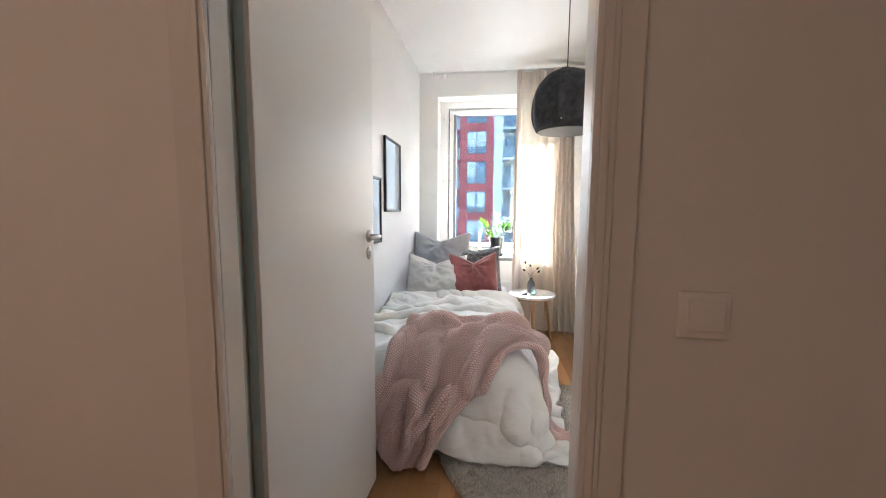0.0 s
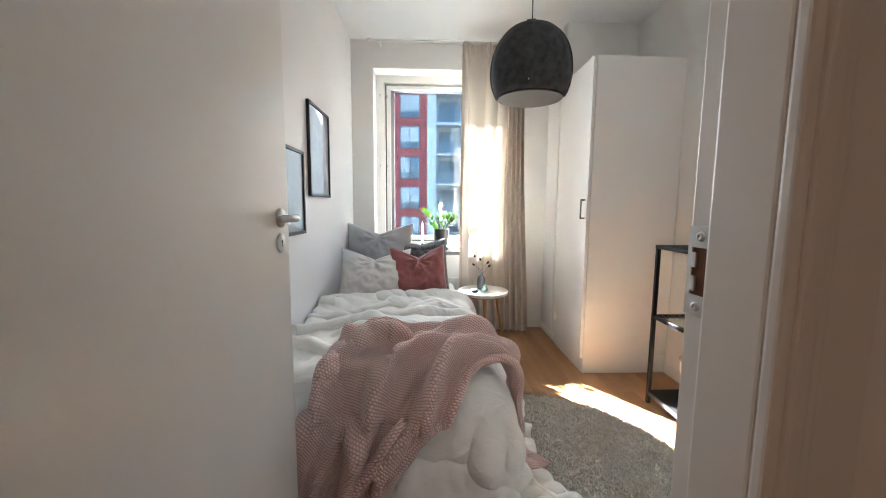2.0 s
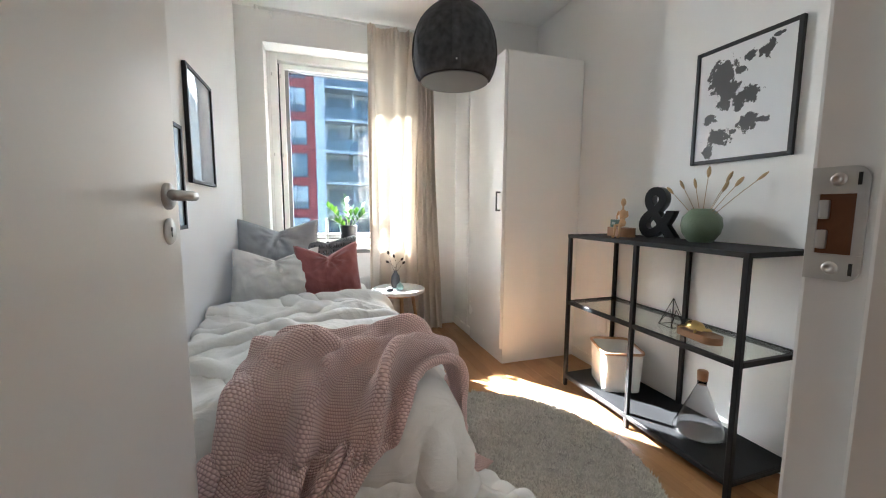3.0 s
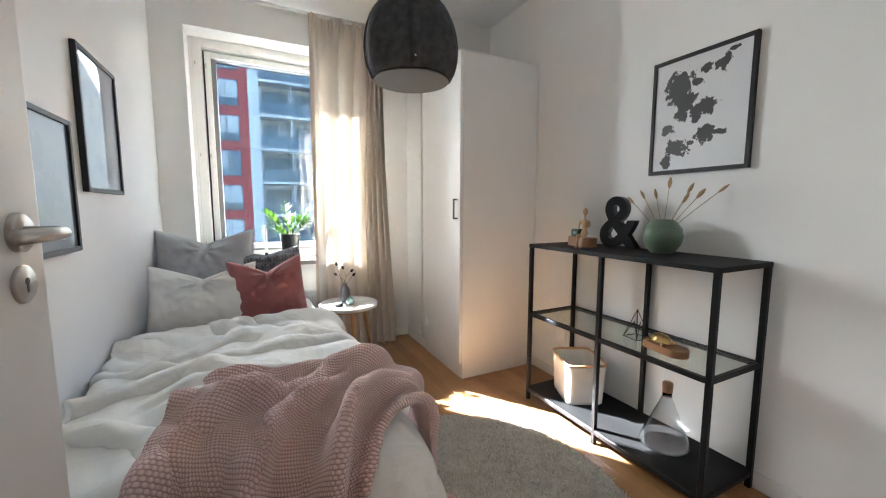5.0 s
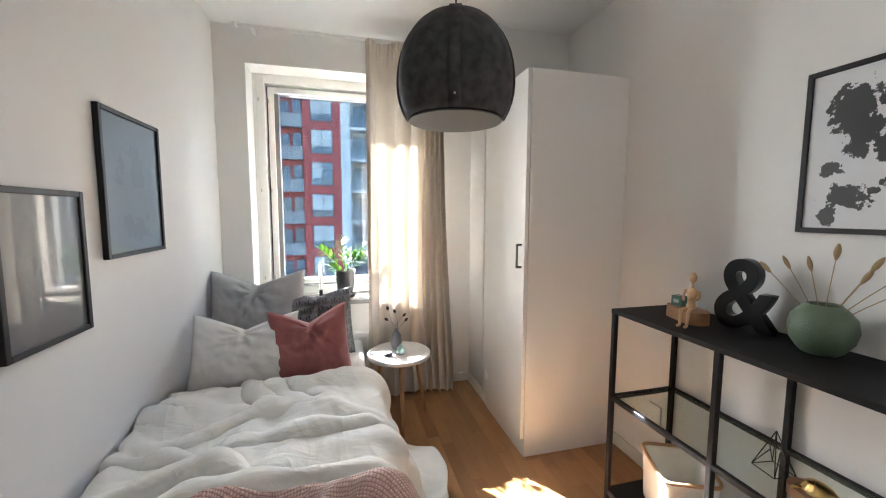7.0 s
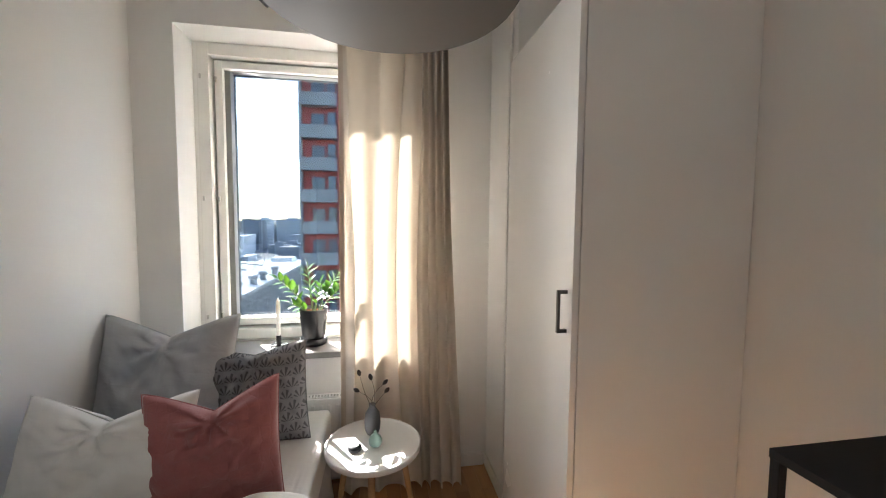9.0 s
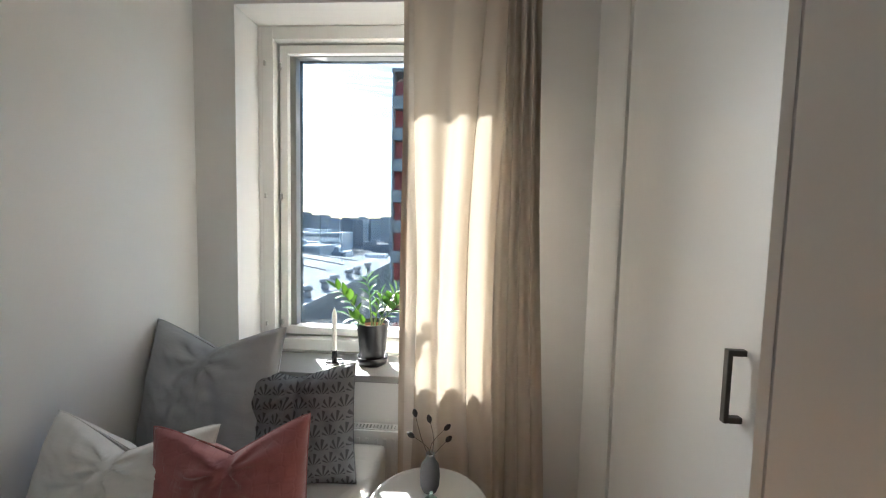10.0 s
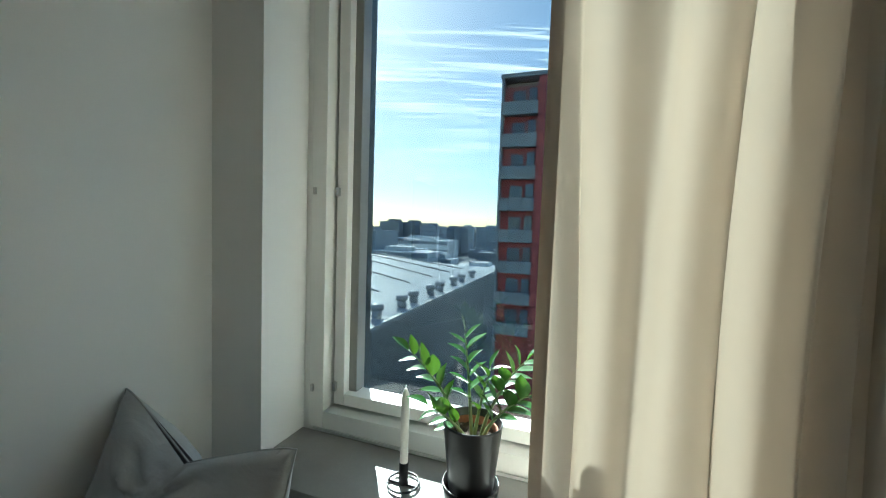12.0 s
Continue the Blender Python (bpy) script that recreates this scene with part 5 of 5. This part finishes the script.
def soft_box(w, d, h, r, inset):
    """An open bin with rounded corners and soft, slightly dented sides."""
    bm = bmesh.new()
    rows = []
    for k in range(12):
        f = k / 11
        row = []
        for c in range(4):
            for s in range(9):
                a = radians(90 * c + 90 * s / 8)
                cx = (w / 2 - r) * (1 if c in (0, 3) else -1)
                cy = (d / 2 - r) * (1 if c in (0, 1) else -1)
                g = 0.92 + 0.08 * f
                x, y = (cx + r * math.cos(a)) * g, (cy + r * math.sin(a)) * g
                b = 0.006 * noise.noise(Vector((x * 14, y * 14, f * 3))) * math.sin(math.pi * f)
                row.append(bm.verts.new((x + b - inset * math.copysign(1, x), y + b - inset * math.copysign(1, y), 0.001 + h * f)))
        rows.append(row)
    for a, b in zip(rows, rows[1:]):
        for i in range(36):
            bm.faces.new((a[i], a[(i + 1) % 36], b[(i + 1) % 36], b[i]))
    bm.faces.new(rows[0])
    return bm, [tuple(v.co) for v in rows[-1]]


bm, rim = soft_box(0.22, 0.27, 0.218, 0.04, 0.0)
side_ob = part("canvas_body", bm, canvas, basket, "", True)
sol = side_ob.modifiers.new("thickness", "SOLIDIFY")
sol.thickness, sol.offset = 0.004, -1
part("rim", tube([(x * 1.005, y * 1.005, 0.221) for x, y, z in rim] + [(rim[0][0] * 1.005, rim[0][1] * 1.005, 0.221)], 0.0075, 8), beech, basket, "bent beech wood rim", True)
for s in (-1, 1):
    hand_hole = stadium(0.075, 0.026, 0.002)
    bmesh.ops.transform(hand_hole, matrix=pose(0, s * 0.1345, 0.18, 0, 0, 0) @ pose(0, 0, 0, 90, 0, 0) @ pose(0, 0, 0, 0, 0, 90), verts=hand_hole.verts)
    part("grip_band", hand_hole, canvas, basket, "stitched grip opening")

clear_glass = bpy.data.materials.new("clear_glass")
clear_glass.use_nodes = True
bsdf(clear_glass).inputs["Transmission Weight"].default_value = 1.0
bsdf(clear_glass).inputs["Roughness"].default_value = 0.01
bsdf(clear_glass).inputs["IOR"].default_value = 1.45
flask = thing("glass_flask", "conical clear glass flask with a cork-wood stopper", "carafe", (1.575, 2.02, SB), 0)
part("body", lathe([(0, 0.001), (0.094, 0.001), (0.101, 0.004), (0.103, 0.012), (0.100, 0.022), (0.03, 0.195), (0.019, 0.225), (0.019, 0.245), (0.0178, 0.245), (0.0178, 0.225), (0.0288, 0.195), (0.0988, 0.022), (0.1016, 0.012), (0.0995, 0.005), (0.094, 0.0025), (0, 0.0025)], 48), clear_glass, flask, "clear glass cone", True)
part("stopper", lathe([(0, 0.225), (0.0155, 0.225), (0.0165, 0.246), (0.021, 0.247), (0.022, 0.285), (0.019, 0.29), (0, 0.29)], 28), oak_dark, flask, "turned wooden stopper", True)

socket = thing("wall_socket", "white double wall socket low on the wall", "socket", (XR, 2.845, 0.325), 0)
sp = bpy.data.materials["switch_plastic"]
part("plate", box(-0.011, -0.0005, -0.04, 0.04, -0.06, 0.06, 0.004, 2), sp, socket)
for z in (-0.028, 0.028):
    part("outlet", lathe([(0.021, 0.0), (0.023, 0.002), (0.018, 0.002), (0.0175, -0.006), (0, -0.006)], 24, m=pose(-0.011, 0, z, 0, -90, 0)), sp, socket, "round recessed outlet", True)
    for y in (-0.0095, 0.0095):
        part("pin_hole", lathe([(0, 0.0005), (0.0025, 0.0005), (0.0025, 0)], 8, m=pose(-0.0055, y, z, 0, -90, 0)), gasket_rubber, socket, "dark pin hole")

# ---- view from the window ----
# Red and grey are lightened to carry the haze over the tower.
red_panel = material("red_facade", (0.55, 0.11, 0.10), 0.6, vary=0.08, fine=3, coarse=0.3, relief=0)
white_render = material("white_render", (0.86, 0.86, 0.85), 0.8, vary=0.05, fine=4, coarse=0.3, relief=0)
grey_concrete = material("grey_concrete", (0.40, 0.40, 0.405), 0.8, vary=0.1, fine=5, coarse=0.5, relief=0)
facade_glass = material("facade_glass", (0.20, 0.25, 0.30), 0.08, vary=0.3, fine=1.0, coarse=0.4, relief=0)
blind_white = material("blind_white", (0.70, 0.71, 0.70), 0.7, vary=0.05, fine=3, coarse=0.5, relief=0)
frame_grey = material("frame_grey", (0.16, 0.17, 0.19), 0.5, vary=0.1, relief=0)
TYF = 40.0
tower = thing("apartment_tower", "tall red and white apartment tower with grey balconies", "building", (0, TYF, 0), 0)
# Past x=9 this wing is unseen, added to keep sky light off wall_west.
GROUND, TOP, ADDED_WING = -27.0, 16.3, 48.0
part("wall", box(-6.6, ADDED_WING, 1.6, 16.0, GROUND, TOP), white_render, tower, "white rendered wall")
part("red_wall", box(-3.45, 0.0, 0.0, 1.6, GROUND, TOP - 0.4), red_panel, tower, "red clad stair bay")
part("white_wall", box(0.002, 0.9, -0.05, 1.6, GROUND, TOP - 0.4), white_render, tower, "white rendered pier")
part("red_recess", box(-6.7, -3.452, 0.8, 1.598, GROUND, TOP - 1.0), red_panel, tower, "red recessed balcony wall")
part("end_wall", box(-6.9, -6.702, -0.1, 16.0, GROUND, TOP - 0.3), grey_concrete, tower, "grey end wall")
part("roof", box(-7.0, ADDED_WING + 0.2, -0.15, 16.2, TOP - 0.35, TOP), grey_concrete, tower, "flat grey roof edge")
rng = random.Random(11)
for k in range(8):
    zc = 11.2 - 3.03 * k + 3.03
    wn = part("window", box(-2.75, -0.75, -0.04, 0.02, zc - 1.15, zc + 1.1), frame_grey, tower, "dark framed window")
    part("pane", box(-2.66, -1.80, -0.06, -0.035, zc - 0.45, zc + 1.02), blind_white if rng.random() < 0.6 else facade_glass, wn)
    part("pane", box(-1.70, -0.84, -0.06, -0.035, zc - 0.45, zc + 1.02), blind_white if rng.random() < 0.45 else facade_glass, wn)
    part("pane", box(-2.66, -1.80, -0.06, -0.035, zc - 1.06, zc - 0.53), facade_glass, wn)
    part("pane", box(-1.70, -0.84, -0.06, -0.035, zc - 1.06, zc - 0.53), facade_glass, wn)
    bal = part("balcony", box(-6.68, -3.455, -0.12, 0.02, zc - 1.75, zc - 0.55), grey_concrete, tower, "grey concrete balcony parapet")
    part("slab", box(-6.68, -3.455, 0.02, 0.79, zc - 1.75, zc - 1.55), grey_concrete, bal)
    part("screen", box(-4.35, -3.6, 0.4, 0.46, zc - 1.54, zc + 0.8), facade_glass, bal, "glass side screen")
    door_glass = part("window", box(-5.9, -4.7, 0.74, 0.79, zc - 1.5, zc + 0.7), facade_glass, tower, "balcony door glass")
    loggia = part("loggia", box(0.95, ADDED_WING - 0.1, -0.02, 1.598, zc - 1.75, zc - 1.5), white_render, tower, "white balcony slab")
    part("railing", box(0.95, ADDED_WING - 0.1, -0.06, -0.03, zc - 1.45, zc - 0.45), facade_glass, loggia, "tinted glass railing")
    part("handrail", box(0.95, ADDED_WING - 0.1, -0.08, -0.02, zc - 0.45, zc - 0.38), frame_grey, loggia)
    for x in (1.2, 4.0, 6.6):
        w2 = part("window", box(x, x + 2.2, 1.52, 1.59, zc - 1.4, zc + 0.85), frame_grey, tower, "dark framed balcony window")
        part("pane", box(x + 0.1, x + 1.05, 1.50, 1.53, zc - 1.3, zc + 0.75), facade_glass, w2)
        part("pane", box(x + 1.15, x + 2.1, 1.50, 1.53, zc - 1.3, zc + 0.75), blind_white if rng.random() < 0.35 else facade_glass, w2)
    for x in (3.55, 6.25):
        part("divider", box(x, x + 0.1, 0.0, 1.59, zc - 1.5, zc + 1.2), white_render, loggia)

roof_metal = material("roof_metal", (0.50, 0.51, 0.52), 0.5, 0.0, vary=0.08, fine=2, coarse=0.15, relief=0)
tile_metal = material("tile_metal", (0.24, 0.26, 0.28), 0.4, 0.3, vary=0.15, fine=1.2, coarse=0.3, relief=0)
arena = thing("arena_hall", "large arena with a vaulted grey metal roof", "building", (0, 0, 0), 0)
EX, EZ, Y0, Y1 = -20.5, -9.8, 6.0, 116.0


def vault():
    bm = bmesh.new()
    rows = []
    for i in range(61):
        y = Y0 + (Y1 - Y0) * i / 60
        row = []
        for j in range(25):
            f = j / 24
            x = EX - 90 * f
            end = max(0.0, 1 - ((y - 48) / 68) ** 2) if y > 48 else 1.0
            z = EZ + 8.6 * math.sin(min(1.0, f * 1.35) * math.pi / 2) * end ** 0.7
            pull = 26 * (1 - end) * (0 if y < 48 else 1) * (1 - f)
            row.append(bm.verts.new((x - 0.0 * pull, y, z)))
        rows.append(row)
    for a, b in zip(rows, rows[1:]):
        for j in range(24):
            bm.faces.new((a[j], a[j + 1], b[j + 1], b[j]))
    return bm, rows


bm, _rows = vault()
part("vault_roof", bm, roof_metal, arena, "pale grey standing-seam vault", True)
part("side_wall", box(EX - 88, EX, Y0, Y1, GROUND, EZ - 0.15), tile_metal, arena, "grey metal shingle wall")
part("eave", box(EX - 0.6, EX + 0.25, Y0, Y1, EZ - 0.45, EZ + 0.05), roof_metal, arena, "folded eave gutter")
vent_steel = material("vent_steel", (0.42, 0.43, 0.45), 0.45, 0.5, vary=0.1, relief=0)
for k, y in enumerate((39.0, 43.5, 50.5, 54.5, 61.5, 66.0, 74.0, 79.5, 88.0)):
    vent = part("roof_vent", lathe([(0, 0), (0.62, 0), (0.62, 1.25), (0, 1.25)], 16, m=pose(EX - 1.3, y, EZ + 0.0)), vent_steel, arena, "round roof ventilator", True)
    part("vent_cap", lathe([(0, 1.25), (0.85, 1.25), (0.85, 1.75), (0.6, 1.95), (0, 2.0)], 16, m=pose(EX - 1.3, y, EZ + 0.0)), vent_steel, vent, "flat ventilator cap", True)
for y in range(20, 100, 11):
    end = max(0.0, 1 - ((y - 48) / 68) ** 2) if y > 48 else 1.0
    pts = []
    for j in range(13):
        f = 0.07 + 0.5 * j / 12
        pts.append((EX - 90 * f, y, EZ + 0.35 + 8.6 * math.sin(min(1.0, f * 1.35) * math.pi / 2) * end ** 0.7))
    part("roof_walkway", tube(pts, 0.16, 5), frame_grey, arena, "dark roof ladder")
SHINGLE = bmesh.new()
bmesh.ops.create_cone(SHINGLE, cap_ends=True, segments=4, radius1=1.1, radius2=0.9, depth=0.08, matrix=pose(0, 0, 0, 0, 90, 0))
SHINGLE_ME = bpy.data.meshes.new("shingle")
SHINGLE.to_mesh(SHINGLE_ME)
SHINGLE.free()
SHINGLE_ME.materials.append(tile_metal)
for i in range(22):
    for j in range(7):
        s = new("shingle", SHINGLE_ME)
        s.parent = arena
        s.matrix_world = pose(EX + 0.03, 31 + 2.3 * i + 1.15 * (j % 2), EZ - 2.0 - 1.15 * j, 0, 5, 0)

asphalt = material("city_ground", (0.24, 0.245, 0.25), 0.9, vary=0.4, fine=0.2, coarse=0.02, relief=0)
structure("ground", box(-3500, 3500, 9, 4200, GROUND - 0.5, GROUND), asphalt, "dark city ground far below", "ground")
# Distance haze is put into these wall colours by lightening them.
city_mats = [material("city_grey", (0.36, 0.38, 0.42), 0.7, vary=0.15, fine=0.4, coarse=0.05, relief=0), material("city_pale", (0.60, 0.62, 0.64), 0.7, vary=0.1, fine=0.4, coarse=0.05, relief=0), material("city_dark", (0.22, 0.24, 0.28), 0.5, vary=0.2, fine=0.4, coarse=0.05, relief=0), material("city_white", (0.8, 0.8, 0.8), 0.7, vary=0.05, fine=0.4, coarse=0.05, relief=0)]
rng = random.Random(23)


def city_block(x, y, w, d, h, mat, floors):
    ob = thing("city_building", "distant flat-roofed city block with window bands", "building", (x, y, GROUND), 0, "distant city blocks")
    part("wall", box(-w / 2, w / 2, 0, d, 0, h), mat, ob)
    for k in range(floors):
        z = h * (k + 0.45) / floors
        part("window_band", box(-w / 2 + 1, w / 2 - 1, -0.4, -0.05, z, z + 0.38 * h / floors), facade_glass, ob)
    part("roof_box", box(-w * 0.2, w * 0.15, d * 0.2, d * 0.7, h, h + 2.5), mat, ob)


for b0, b1, dist, h, mat in ((-28.6, -25.8, 330, 34, 2), (-25.7, -22.6, 340, 33.5, 2), (-22.5, -20.2, 330, 31, 0), (-33.5, -29.0, 200, 26.3, 0), (-19.6, -16.4, 420, 30, 2), (-17.0, -14.6, 520, 33, 3), (-14.2, -10.2, 520, 33, 1), (-10.0, -7.5, 540, 31, 1)):
    x0, x1 = 0.44 + dist * math.tan(radians(b0)), 0.44 + dist * math.tan(radians(b1))
    city_block((x0 + x1) / 2, dist, x1 - x0, 30, h, city_mats[mat], 8)
for k in range(46):
    dist = rng.uniform(140, 480)
    bearing = rng.uniform(-34, 2) if dist > 190 else rng.uniform(-15, -4)
    city_block(0.44 + dist * math.tan(radians(bearing)), dist, rng.uniform(12, 42), rng.uniform(10, 25), rng.uniform(5, 13 + dist * 0.026), rng.choice(city_mats), 3)

# clouds: one thin high sheet far behind the city
cloud = bpy.data.materials.new("cloud_sheet")
cloud.use_nodes = True
ct = cloud.node_tree
ct.nodes.remove(ct.nodes["Principled BSDF"])
cv = coords(ct, "Object", (0.0013, 0.0040, 1))
dens = ramp(ct, noise_tex(ct, cv, 1.6, 9, 0.6, 0.4), 0.5, 0.68)
em, tr, mx = (ct.nodes.new(k) for k in ("ShaderNodeEmission", "ShaderNodeBsdfTransparent", "ShaderNodeMixShader"))
em.inputs["Color"].default_value, em.inputs["Strength"].default_value = (1.0, 0.98, 0.95, 1), 2.2
ct.links.new(maths(ct, "MULTIPLY", dens, 0.85), mx.inputs["Fac"])
ct.links.new(tr.outputs["BSDF"], mx.inputs[1])
ct.links.new(em.outputs["Emission"], mx.inputs[2])
ct.links.new(mx.outputs["Shader"], ct.nodes["Material Output"].inputs["Surface"])
bm = bmesh.new()
bm.faces.new([bm.verts.new(p) for p in ((-4200, 1150, 620), (4200, 1150, 620), (4200, 4600, 560), (-4200, 4600, 560))])
clouds = structure("backdrop", bm, cloud, "thin streaky white clouds high over the city", "clouds")
clouds.matrix_world = pose(0, 0, 0, 0, 0, 20)

# ---- oak floor, piece by piece ----
oak = bpy.data.materials.new("oak_strip")
oak.use_nodes = True
ot = oak.node_tree
ov = coords(ot, "Object", (14, 0.9, 1))
info = ot.nodes.new("ShaderNodeObjectInfo")
shift = ot.nodes.new("ShaderNodeVectorMath")
shift.operation = "ADD"
comb = ot.nodes.new("ShaderNodeCombineXYZ")
for k in range(3):
    ot.links.new(maths(ot, "MULTIPLY", info.outputs["Random"], 37.0 + 11 * k), comb.inputs[k])
ot.links.new(ov, shift.inputs[0])
ot.links.new(comb.outputs[0], shift.inputs[1])
grain = noise_tex(ot, shift.outputs[0], 5.0, 8, 0.6, 1.2)
tone = mix(ot, info.outputs["Random"], (0.33, 0.165, 0.064), (0.50, 0.28, 0.12))
oc = mix(ot, ramp(ot, grain, 0.3, 0.75), tone, (0.24, 0.11, 0.04))
ot.links.new(mix(ot, 0.62, oc, tone), bsdf(oak).inputs["Base Color"])
ot.links.new(maths(ot, "ADD", 0.27, maths(ot, "MULTIPLY", grain, 0.15)), bsdf(oak).inputs["Roughness"])
ot.links.new(bump(ot, grain, 0.12, 0.0006), bsdf(oak).inputs["Normal"])
floor = structure("floor", box(-1.72, 2.12, -1.72, YO, -0.2, -0.012), material("subfloor", (0.06, 0.03, 0.015), 0.8, vary=0.2), "oak strip parquet floor in a satin varnish", "floor")
LENGTHS = (0.33, 0.42, 0.50, 0.58)
STRIP = 0.0705
strip_meshes = []
for length in LENGTHS:
    bm = box(0.0003, STRIP - 0.0003, 0.0003, length - 0.0003, -0.0119, 0.0, 0.0006, 1)
    me = bpy.data.meshes.new("board")
    bm.to_mesh(me)
    bm.free()
    me.materials.append(oak)
    strip_meshes.append(me)
rng = random.Random(5)
x = XL
while x < XR - 0.005:
    y = 0.54
    while y < YW:
        k = rng.randrange(4)
        b = new("board", strip_meshes[k])
        b.parent = floor
        b.location = (x, y, 0.0)
        y += LENGTHS[k]
    x += STRIP
hall_bm = bmesh.new()
x = XL - 15 * STRIP
while x < 2.0:
    y = -1.7
    stop = 0.54 if XL - 0.06 < x < XR else 0.945
    while y < stop:
        length = rng.choice(LENGTHS)
        add_box(hall_bm, x + 0.0003, x + STRIP - 0.0003, y + 0.0003, min(y + length, stop) - 0.0003, -0.0119, 0.0)
        y += length
    x += STRIP
part("hall_boards", hall_bm, oak, floor)["kind"] = "stuff"
